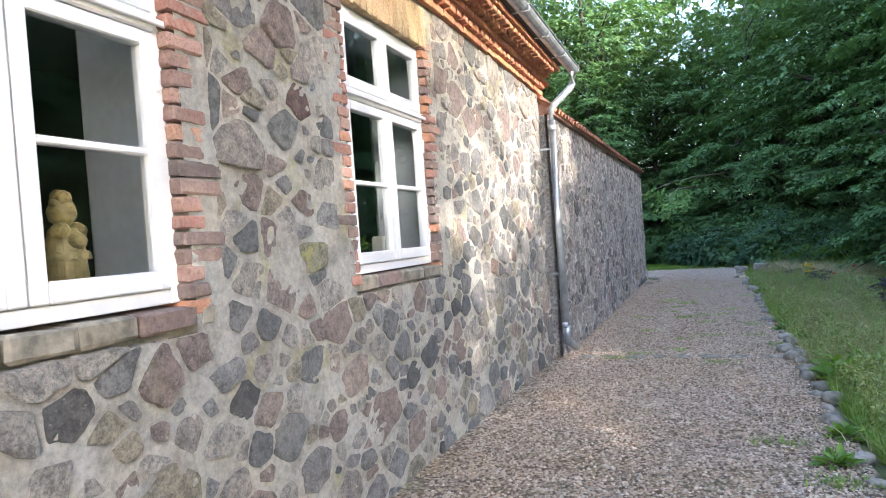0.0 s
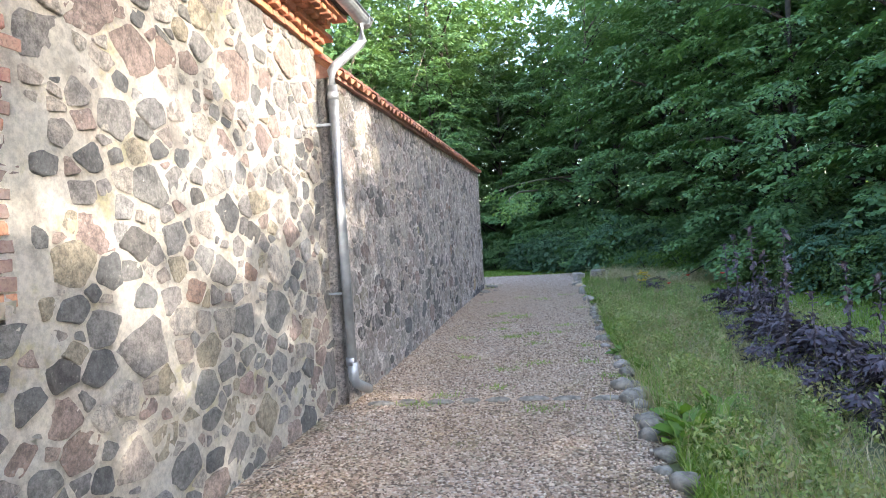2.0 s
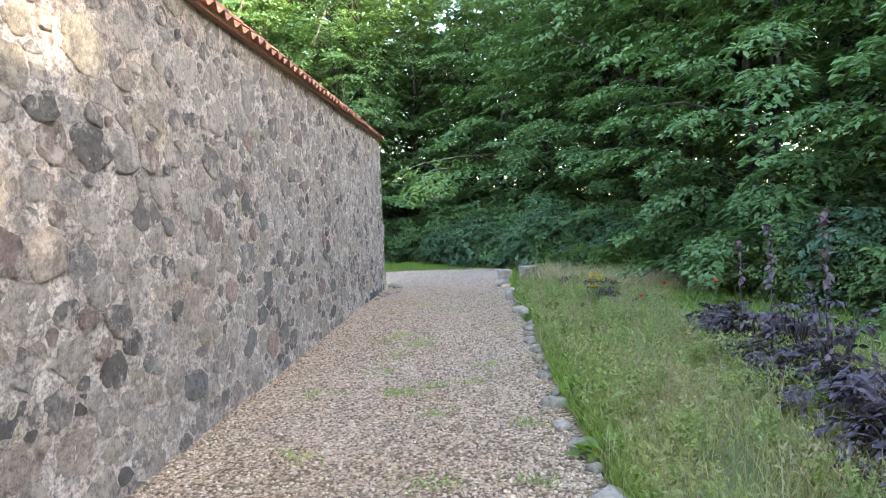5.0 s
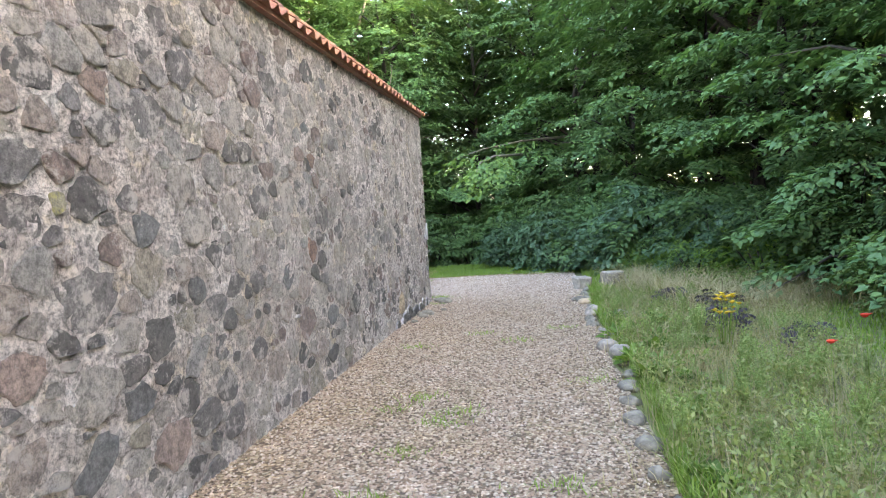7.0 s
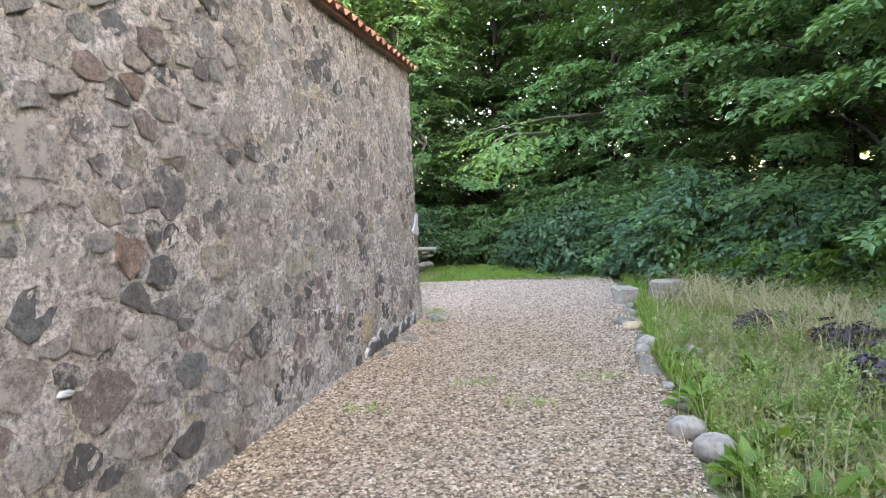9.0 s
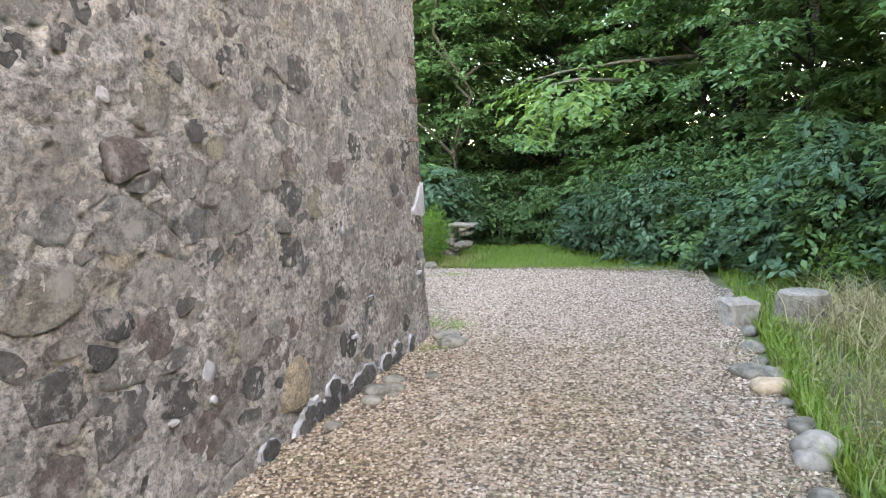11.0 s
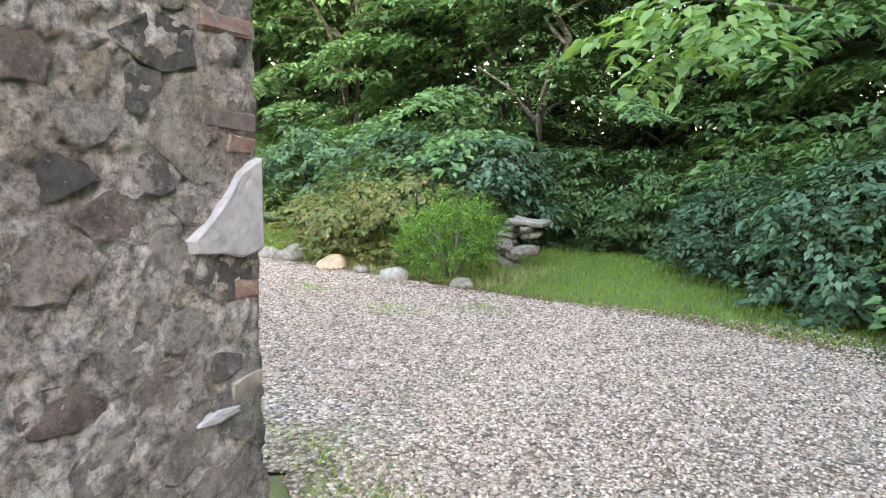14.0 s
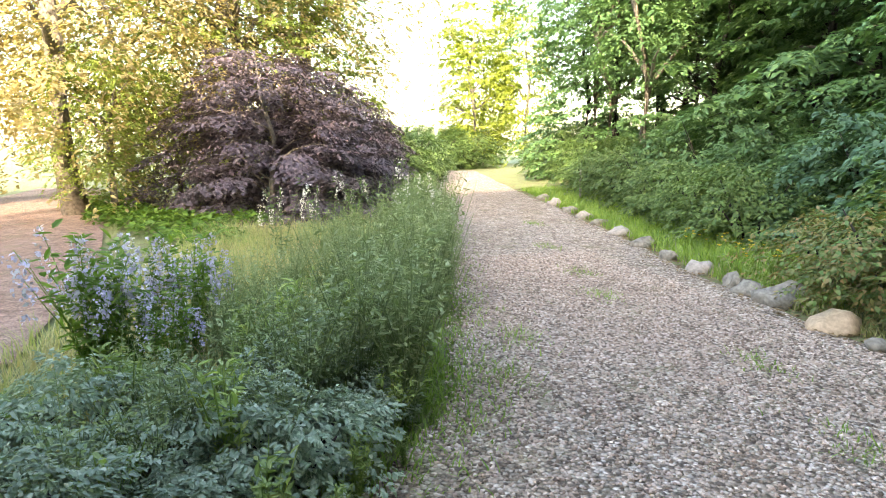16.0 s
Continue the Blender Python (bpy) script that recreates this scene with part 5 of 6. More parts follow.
# tufts in the gravel
tufts = [(1.0 - 2.2 * rs.random(), 2 + 18 * rs.random()) for _ in range(34)] + [(-3.2, 24.6), (-4.4, 25.0), (-2.4, 25.1), (-6.5, 24.9), (-7.6, 25.2), (-5.4, 23.6), (-9.5, 25.6), (-1.4, 21.5), (-1.6, 21.7), (-2.0, 21.9), (-4.6, 23.2), (-1.35, 20.7), (-12, 26.4)]
for x, y in tufts:
    k = 150 if y > 21 else 90
    xy = np.array((x, y)) + rg.normal(0, 0.12 if y > 21 else 0.07, (k, 2)) * np.array((1.5, 0.8))
    o = blades(rg, xy, 0.075, 1.0, 0.009, GRASS, "weed_tuft", "low yellow-green weed tuft growing in the gravel", "weed")


def weed(seed, h, leaf, label, petal=None, n=9, size=0.05, name="weed"):
    """A small upright herb: stalks with narrow leaves, and blossoms where petal is given."""
    r = np.random.default_rng(seed)
    top = empty(name, Matrix(), label, "plant")
    bl, fl, sv, sf = [], [], [], []
    for i in range(n):
        a = r.uniform(0, 6.28)
        e = np.array((math.cos(a), math.sin(a), 0)) * h * r.uniform(0.05, 0.4)
        e[2] = h * r.uniform(0.7, 1.1)
        tv, tf = tube_arrays([(0, 0, -0.02), tuple(e * np.array((0.35, 0.35, 0.5))), tuple(e)], [0.005, 0.004, 0.002], 4)
        sf += [tuple(len(sv) + q for q in t) for t in tf]
        sv += tv
        k = 30
        u = r.random(k)[:, None]
        p = e * np.array((0.7, 0.7, 1.0)) * u + r.normal(0, 0.008, (k, 3))
        d = r.normal(0, 1, (k, 3))
        d[:, 2] = abs(d[:, 2]) * 0.5
        bl.append(leaf_block(r, p, d, np.array((0, 0, 1.0)) + r.normal(0, 0.3, (k, 3)), size, True, 0.4))
        if petal:
            k = 34
            p = e + np.stack([r.normal(0, 0.022, k), r.normal(0, 0.022, k), -r.random(k) * h * 0.24], 1)
            d = r.normal(0, 1, (k, 3))
            fl.append(leaf_block(r, p, d, r.normal(0, 1, (k, 3)), 0.03, False, 0.8))
    lv, lf = gather(bl)
    put("foliage", mesh_of("foliage", list(lv) + sv, [tuple(q) for q in lf] + [tuple(len(lv) + k for k in q) for q in sf], leaf), top)
    if fl:
        put("blossoms", quads_mesh("blossoms", *gather(fl), petal), top)
    return top


w = weed(51, 0.42, leaf_mat("fresh herb leaf", (0.22, 0.34, 0.11), (0.44, 0.54, 0.22), 0.45), "upright fresh green meadow herb", None, 10, 0.045)
plant(w, [tuple(p) for p in scatter(170, 1.2, 4.4, 4, 19.5, lambda x, y: path_right(y) + 0.15 < x < 2.2 + 0.06 * y)], rnd, 0.4, 0.85)
# hosta-like leaves at the edge
hosta = empty("broad_leaf_plant", Matrix(), "low plant with broad fresh green leaves", "plant", "broad-leaved plants")
r2 = np.random.default_rng(15)
p = r2.normal(0, 0.05, (46, 3)) * np.array((1, 1, 0.3)) + np.array((0, 0, 0.04))
d = r2.normal(0, 1, (46, 3))
d[:, 2] = abs(d[:, 2]) * 0.45 + 0.15
put("leaves", quads_mesh("leaves", *leaf_block(r2, p + d * 0.05, d, np.array((0, 0, 1.0)) + r2.normal(0, 0.15, (46, 3)), 0.19, True, 0.55), LEAF_BRIGHT), hosta)
plant(hosta, [(1.28, 7.5), (1.22, 7.1), (1.42, 7.2), (1.55, 7.65), (1.2, 10.6, 0.6), (1.4, 15.2, 0.8), (1.35, 16.0, 0.7), (0.75, 4.6, 0.5), (1.55, 15.6, 0.8), (0.9, 5.2, 0.5), (1.35, 6.6, 0.8), (1.5, 14.4, 0.7), (1.38, 17.2, 0.8), (1.5, 17.7, 0.7), (1.75, 16.9, 0.8), (1.6, 16.3, 0.9), (1.9, 17.9, 0.7), (1.35, 13.2, 0.6), (1.3, 12.0, 0.6), (1.7, 15.2, 0.8), (2.1, 16.6, 0.7), (1.45, 18.4, 0.7), (1.25, 9.6, 0.6), (1.9, 15.8, 0.7)], rnd)
# the dark purple row
pur = make_bush("purple_shrub", 41, 0.56, 0.43, LEAF_PURPLE, "dark purple-leaved low shrub", "shrub", 95, 26, 0.08, 7, 0.2, 0.3, full=True, shell=0.35, group="purple shrub row")
plant(pur, [(2.75, 6.5, 0.75), (2.82, 7.4, 0.85), (2.72, 8.3, 0.75), (2.88, 9.2, 0.9), (2.8, 10.1, 0.72), (3.0, 11.0, 0.85), (3.1, 12.0, 0.85), (3.3, 13.2, 0.8), (3.4, 14.4, 0.6), (2.9, 18.6, 0.5), (2.6, 17.4, 0.5), (3.1, 16.5, 0.55), (2.4, 19.6, 0.45)], rnd, 0.8, 1.2)


def spike(seed, h, label):
    r = np.random.default_rng(seed)
    top = empty("purple_spike", Matrix(), label, "plant", "tall purple stalks")
    tube("stalk", [(0, 0, -0.03), (0.03, 0.01, h * 0.5), (0.0, 0.03, h)], [0.008, 0.006, 0.003], LEAF_SMOKE, top, 5)
    k = 46
    u = r.random(k)
    p = np.stack([0.03 * np.sin(u * 3) + r.normal(0, 0.012, k), 0.02 * u + r.normal(0, 0.012, k), h * (0.3 + 0.7 * u)], 1)
    d = r.normal(0, 1, (k, 3))
    put("leaves", quads_mesh("leaves", *leaf_block(r, p, d, np.array((0, 0, 1.0)) + r.normal(0, 0.3, (k, 3)), 0.085, True, 0.6), LEAF_SMOKE), top)
    return top


sp = spike(61, 1.55, "tall stalk with dull purple leaves")
plant(sp, [(2.45, 8.75, 0.8), (2.75, 9.6, 0.9), (2.65, 7.4, 0.75), (2.95, 11.2, 0.9), (2.75, 10.4, 0.6), (2.8, 6.6, 0.7), (3.1, 13.0, 0.8), (3.0, 12.2, 0.85), (2.5, 8.2, 0.6), (2.9, 8.5, 0.7), (2.6, 9.2, 0.55), (2.7, 10.0, 0.7), (3.1, 11.7, 0.6), (2.9, 7.0, 0.6), (2.6, 7.8, 0.55)], rnd)


def flower(name, label, petal, h, n, size, spots, spread):
    r = np.random.default_rng(len(label))
    top = empty(name, Matrix(), label, "flower", label)
    for i in range(n):
        e = (r.normal(0, spread), r.normal(0, spread), h * r.uniform(0.72 if n > 1 else 0.9, 1.15))
        tube("stalk", [(e[0] * 0.3, e[1] * 0.3, -0.02), (e[0] * 0.6, e[1] * 0.6, e[2] * 0.5), e], [0.004, 0.003, 0.002], GRASS, top, 4)
        k = 9
        a = np.arange(k) * 2 * np.pi / k
        d = np.stack([np.cos(a), np.sin(a), np.full(k, 0.9)], 1)
        put("blossom", quads_mesh("blossom", *leaf_block(r, np.repeat([e], k, 0), d, np.repeat([(0, 0, 1.0)], k, 0), size, True, 1.0), petal), top)
    plant(top, spots, rnd)


flower("poppy", "red poppy in bloom", PETAL_RED, 0.62, 1, 0.055, [(2.9, 14.75), (2.47, 14.3), (3.4, 14.6)], 0.03)
flower("yellow_flower", "clump of small yellow flowers", PETAL_YELLOW, 0.58, 18, 0.042, [(2.25, 16.2)], 0.07)
flower("yellow_flower", "low pale yellow flowers in the verge", PETAL_YELLOW, 0.3, 14, 0.03, [(-7.0, 27.2), (-7.9, 27.3), (-8.6, 27.6), (-7.4, 27.6)], 0.25)

# the herb bed left of the drive
silver = make_bush("catmint", 42, 0.5, 0.42, LEAF_SILVER, "low mound of blue-grey aromatic herb", "herb", 260, 36, 0.032, 6, 0.1, 0.2, full=True, shell=0.3, group="herb bed")
plant(silver, [(-3.5, 21.5), (-3.2, 21.45), (-3.55, 21.85), (-3.7, 21.3), (-4.05, 21.7), (-4.1, 22.15, 0.9), (-2.9, 21.05), (-3.4, 20.9), (-3.9, 20.85), (-4.5, 22.0), (-4.35, 21.2, 0.9)], rnd, 0.7, 1.1)
plant(copy_thing(w, Matrix()), [(-3.0, 21.75), (-3.35, 22.1, 0.8), (-3.9, 22.35), (-4.3, 22.55, 1.2), (-3.4, 21.6, 1.2), (-3.85, 21.55, 1.3), (-4.2, 21.95, 1.3), (-4.6, 21.6, 1.3), (-2.75, 21.45, 0.7), (-3.15, 21.2), (-4.0, 21.1, 1.2), (-4.9, 22.5, 1.4), (-4.7, 22.2, 1.4), (-3.6, 21.1), (-5.0, 21.8, 1.5), (-5.4, 22.0, 1.5), (-2.6, 21.35, 0.6), (-3.1, 22.0, 0.5), (-3.6, 22.35, 0.5)], rnd)
tall = weed(52, 1.05, leaf_mat("grey green tall herb", (0.19, 0.28, 0.12), (0.36, 0.44, 0.24)), "tall feathery grey-green herb", None, 14, 0.06, "tall_herb")
plant(tall, [tuple(p) for p in scatter(130, -13.0, -3.9, 20.4, 25.2, lambda x, y: 22.0 - 0.25 * (x + 4.3) < y < 22.75 - 0.25 * (x + 4.3))], rnd, 0.5, 0.95)
plant(copy_thing(tall, Matrix()), [tuple(p) for p in scatter(110, -9.5, -3.3, 20.4, 24.4, lambda x, y: 21.0 - 0.22 * (x + 4.3) < y < 22.1 - 0.25 * (x + 4.3))], rnd, 0.38, 0.66)
bluef = weed(53, 0.95, LEAF_BRIGHT, "leafy perennial with spikes of lavender-blue flowers", PETAL_BLUE, 15, 0.09, "blue_flower")
plant(bluef, [(-4.95, 20.7), (-4.9, 20.95), (-4.75, 21.15, 0.92), (-5.2, 20.75), (-5.3, 21.2), (-5.8, 21.2), (-5.5, 20.95)], rnd, 0.72, 0.92)
white = weed(54, 1.3, leaf_mat("pale stalk leaf", (0.12, 0.2, 0.07), (0.22, 0.3, 0.12)), "tall perennial with loose white flowers", PETAL_WHITE, 8, 0.08, "white_flower")
plant(white, [(-9.0, 21.8, 0.8), (-9.8, 22.3, 0.75), (-10.6, 24.3, 0.8), (-9.2, 23.5, 0.8), (-11.6, 23.0, 0.8)], rnd)
fern = empty("fern", Matrix(), "bright yellow-green fern clump", "fern", "ferns")
r3 = np.random.default_rng(19)
bl = [spray_leaves(r3, np.array((0, 0, 0.1)), np.array((math.cos(a), math.sin(a), 0.75)), 0.9, 0.22, 0.6, 60, 0.12, False) for a in np.linspace(0, 6, 12)]
put("fronds", quads_mesh("fronds", *gather(bl), LEAF_BRIGHT), fern)
plant(fern, [(-14.2, 18.9), (-15.3, 18.6), (-13.2, 19.6), (-12.2, 20.2), (-16.5, 18.2), (-11.0, 20.6), (-4.2, 20.2, 0.7), (-12.9, 20.9), (-17.6, 17.8)], rnd)

# ---------------------------------------------------------------- trees to the west
smoke = layered_tree("smoke_bush", 71, 4.3, 2.3, 0.15, LEAF_SMOKE, "large round purple smoke bush", "bush", 58, 42, 0.11, BARK, 0.08, 0.3, 0.3)
plant(smoke, [(-14.4, 21.6, 0.82), (-15.6, 22.7, 0.72), (-17.2, 23.2, 0.62), (-19.0, 23.9, 0.58), (-21.0, 24.4, 0.5), (-16.6, 21.2, 0.86)], rnd, 0.98, 1.02)
gold = make_tree("willow", 72, 11.0, 3.6, 0.8, LEAF_GOLD, "sunlit golden willow with hanging twigs", "tree", 560, 46, 0.13, BARK, 0.22, 0.9, 8, 0.9, False, 1.2)
plant(gold, [(-15.8, 17.6), (-19.5, 20.2), (-19.0, 14.0), (-22.5, 22.8)], rnd, 1.0, 1.1)
mid = make_tree("garden_tree", 73, 7.5, 2.8, 0.4, leaf_mat("yellow green leaf", (0.16, 0.24, 0.05), (0.30, 0.36, 0.09), 0.4), "sunlit yellow-green garden tree", "tree", 460, 44, 0.13, BARK, 0.14, 0.4, 7, 0.4, group="garden trees")
plant(mid, [(-19.0, 20.8), (-24, 22.5), (-15.6, 18.4, 0.45), (-17.8, 19.4, 0.5), (-24, 17)], rnd)
lime = make_tree("lime_tree", 74, 11.0, 2.6, 1.0, LEAF_LIME, "tall slender sunlit yellow-lime tree", "tree", 420, 42, 0.2, BARK, 0.15, 0.5, 6, 0.3, False, 1.2)
plant(lime, [(-38.0, 33.0), (-41.0, 34.5, 0.8), (-36, 35.5, 0.7)], rnd)
slim = make_tree("birch", 75, 12.0, 1.5, 3.0, leaf_mat("thin birch leaf", (0.2, 0.24, 0.1), (0.34, 0.36, 0.18), 0.4), "slender thinly leaved birch", "tree", 130, 26, 0.12, PAINT, 0.1, 0.3, 6, 0.5)
slim.matrix_basis = at(-36.0, 30.2)
plant(copy_thing(ros, Matrix()), [(-22, 27.4 - 2.0, 1.4), (-24, 26.2, 1.5), (-27, 27.0, 1.6), (-35, 30.0, 1.8), (-36, 32.0, 1.8), (-31, 28.0, 1.4), (-37, 28.4, 2.0), (-24.5, 33.0, 1.8), (-28.5, 34.0, 1.8), (-40, 31, 2.2), (-42, 34, 2.2), (-26, 24, 2), (-30, 25.5, 2)], rnd)
lean_tree = make_tree("ash_tree", 76, 11.0, 2.5, 3.4, LEAF, "leaning grey-barked ash at the wood's edge", "tree", 330, 38, 0.13, BARK, 0.15, 1.1, 6, 0.45)
plant(lean_tree, [(-17.0, 31.4, 0.95), (-20.8, 32.4, 1.0), (-23.0, 33.0, 0.9), (-8.7, 32.4, 1.05), (-9.2, 32.7, 0.95), (-5.4, 33.4), (-3.7, 30.9, 0.72)], rnd)
post = tube("marker_post", [(0, 0, -0.1), (0, 0, 0.8)], [0.03, 0.028], WOOD_OLD, None, 6)
post.matrix_basis = at(-16.3, 29.4)
tagged(post, "short weathered wooden post by the drive", "post")

tallp = make_bush("purple_shrub", 43, 1.25, 0.36, LEAF_PURPLE, "upright sparse dark purple shrub with bare stalks", "shrub", 30, 12, 0.085, 8, 0.1, 0.2, full=True, shell=0.3, group="purple shrub row")
plant(tallp, [(3.2, 11.6, 0.75), (3.4, 12.6, 0.75)], rnd)

# fallen leaves along the gravel's northern edge
i = rg.integers(62, 112, 2600)
lp = np.array([(RIGHT[k][0] + rg.normal(0, 0.16), RIGHT[k][1] + rg.normal(0.05, 0.12)) for k in i])
ld = rg.normal(0, 1, (2600, 3)) * np.array((1, 1, 0.15))
lpos = np.column_stack([lp, np.interp(lp[:, 1], GROUND_Y, GROUND_Z) + 0.012])
tagged(put("leaf_litter", quads_mesh("leaf_litter", *leaf_block(rg, lpos, ld, np.array((0, 0, 1.0)) + rg.normal(0, 0.25, (2600, 3)), 0.045, False, 0.6), leaf_mat("fallen brown leaf", (0.16, 0.10, 0.055), (0.34, 0.24, 0.12), 0.1, 0.8))), "fallen brown leaves along the gravel's edge", "leaf litter", kind="stuff")

# loose pebbles on the gravel
n = 76000
px = rg.uniform(-1.7, 1.3, n * 2)
py = rg.uniform(2.5, 26, n * 2)
ok = (px < 0.84 + 0.018 * py) & (px > -1.86 + 0.017 * np.clip(py - 8, 0, 30))
px, py = px[ok][:n], py[ok][:n]
more = rg.uniform((-9, 22.5), (-1.4, 26), (24000, 2))
more = more[(more[:, 1] > 22.9 - 0.25 * (more[:, 0] + 5)) & (more[:, 1] < 25.9 - 0.1 * (more[:, 0] + 3))]
px, py = np.concatenate([px, more[:, 0]]), np.concatenate([py, more[:, 1]])
n = len(px)
sz = rg.uniform(0.007, 0.017, (n, 1, 1))
octa = np.array([(1, 0, 0), (0, 1, 0), (-1, 0, 0), (0, -1, 0), (0, 0, 0.75), (0, 0, -0.75)])
sh = octa[None] * sz * rg.uniform(0.65, 1.3, (n, 6, 1))
a = rg.uniform(0, 6.28, n)
rx = sh[:, :, 0] * np.cos(a)[:, None] - sh[:, :, 1] * np.sin(a)[:, None]
ry = sh[:, :, 0] * np.sin(a)[:, None] + sh[:, :, 1] * np.cos(a)[:, None]
zz = np.interp(py, GROUND_Y, GROUND_Z)
v = np.stack([rx + px[:, None], ry + py[:, None], sh[:, :, 2] + zz[:, None] + 0.003], 2).reshape(-1, 3)
k = np.arange(n)[:, None] * 6
f = np.concatenate([k + np.array(q) for q in ((0, 1, 4), (1, 2, 4), (2, 3, 4), (3, 0, 4), (1, 0, 5), (2, 1, 5), (3, 2, 5), (0, 3, 5))])
tagged(put("pebbles", quads_mesh("pebbles", v, f, PEBBLE)), "loose pinkish grey pebbles on the path", "gravel", kind="stuff")

# ---------------------------------------------------------------- the stones of the walls
def clip_poly(poly, n, d):
    """Keeps the side of a convex polygon where n . p <= d."""
    out = []
    for i in range(len(poly)):
        a, b = poly[i], poly[(i + 1) % len(poly)]
        da, db = n[0] * a[0] + n[1] * a[1] - d, n[0] * b[0] + n[1] * b[1] - d
        if da <= 0:
            out.append(a)
        if da * db < 0:
            t = da / (da - db)
            out.append((a[0] + t * (b[0] - a[0]), a[1] + t * (b[1] - a[1])))
    return out


FLAT = 1.3      # stones lie flatter than they are wide


def rubble(rng, x0, x1, z0, z1, sizes, fixed=(), holes=()):
    """Stone cells (centre, radius, outline) packed over a rectangle, round the holes."""
    z0, z1, holes = z0 * FLAT, z1 * FLAT, [(a, b, c * FLAT, d * FLAT) for a, b, c, d in holes]
    seeds = [(s[0], s[1] * FLAT, s[2]) for s in fixed]
    inside = lambda x, z, g: any(a - g < x < b + g and c - g < z < d + g for a, b, c, d in holes)
    for r, tries in sizes:
        for _ in range(tries):
            x, z = rng.uniform(x0, x1), rng.uniform(z0, z1)
            q = r * rng.uniform(0.8, 1.2)
            if inside(x, z, 0.04):
                continue
            if all((x - a) ** 2 + (z - c) ** 2 > ((q + s) * 0.93) ** 2 for a, c, s in seeds):
                seeds.append((x, z, q))
    arr = np.array(seeds)
    cells = []
    for i, (x, z, r) in enumerate(seeds):
        d2 = (arr[:, 0] - x) ** 2 + (arr[:, 1] - z) ** 2
        poly = [(max(x0, x - 1), max(z0, z - 1)), (min(x1, x + 1), max(z0, z - 1)), (min(x1, x + 1), min(z1, z + 1)), (max(x0, x - 1), min(z1, z + 1))]
        for j in np.argsort(d2)[1:22]:
            a, c, s = seeds[j]
            n = (a - x, c - z)
            d = (a * a + c * c - x * x - z * z - s * s + r * r) / 2
            poly = clip_poly(poly, n, d)
            if len(poly) < 3:
                break
        for a, b, c, d in holes:
            if len(poly) < 3:
                break
            us, ws = [p[0] for p in poly], [p[1] for p in poly]
            if max(us) > a and min(us) < b and max(ws) > c and min(ws) < d:
                g = max(((a - x, (1, 0), a), (x - b, (-1, 0), -b), (c - z, (0, 1), c), (z - d, (0, -1), -d)), key=lambda k: k[0])
                poly = clip_poly(poly, g[1], g[2])
        if len(poly) >= 3:
            cells.append(((x, z / FLAT), r, [(p[0], p[1] / FLAT) for p in poly]))
    return cells


def stone_arrays(rng, cell, gap, proud, rugged, wear, corners, wander):
    """One split stone as rings in (outwards, along, up) about its centre: the cell's polygon drawn in, its corners broken."""
    poly = list(cell[2])
    keep = rng.choice(corners)
    while len(poly) > keep:      # split stones have few corners: drop those that count least
        lost = [abs((poly[i][0] - poly[i - 1][0]) * (poly[(i + 1) % len(poly)][1] - poly[i - 1][1]) - (poly[i][1] - poly[i - 1][1]) * (poly[(i + 1) % len(poly)][0] - poly[i - 1][0])) for i in range(len(poly))]
        poly.pop(lost.index(min(lost)))
    cx, cz = sum(p[0] for p in poly) / len(poly), sum(p[1] for p in poly) / len(poly)
    pts = [(p[0] - cx, p[1] - cz) for p in poly]
    mean = sum(math.hypot(*p) for p in pts) / len(pts)
    if mean < 0.035:
        return None
    g = gap * rng.choice((0.4, 0.6, 0.8, 1.0, 1.3, 1.8))
    k = max(0.35, 1.04 - g / (0.8 * mean))
    ring = []
    for i, p in enumerate(pts):      # break the corners, then let the edges wander
        q = pts[(i + 1) % len(pts)]
        e = math.hypot(q[0] - p[0], q[1] - p[1])
        w = min(0.42, rng.uniform(0.5, 1.5) * wear)
        ring += [(p[0] + (q[0] - p[0]) * u, p[1] + (q[1] - p[1]) * u) for u in ((w, 0.38, 0.66, 1 - w) if e > 0.12 else (w, 0.5, 1 - w) if e > 0.05 else (0.5,))]
    if len(ring) < 4:
        return None
    ox, oy = rng.uniform(0, 90), rng.uniform(0, 90)
    out = []
    for a, b in ring:
        d = 1 + wander * (noise.noise(Vector((a * 9 + ox, b * 9 + oy, 0))) + 0.8 * noise.noise(Vector((a * 27 + ox, b * 27 + oy, 5))))
        out.append((a * k * d, b * k * d))
    n = len(out)
    h = proud * rng.uniform(0.1, 1.25)
    slant = 0.025 if wander > 0.2 else 0.06
    tilt_y, tilt_z = rng.uniform(-slant, slant), rng.uniform(-slant, slant)
    v = []
    for scale, depth in ((1.04, -1), (1.0, 0.45), (0.93, 0.95)):
        for dy, dz in out:
            dy, dz = dy * scale, dz * scale
            dx = depth * h if depth > 0 else -0.04
            if depth > 0.4:
                dx += dy * tilt_y + dz * tilt_z + rng.uniform(-1, 1) * rugged
            v.append((dx, dy, dz))
    f = [(s * n + k, s * n + (k + 1) % n, (s + 1) * n + (k + 1) % n, (s + 1) * n + k) for s in range(2) for k in range(n)]
    f.append(tuple(2 * n + k for k in range(n)))
    return (cx, cz), v, f


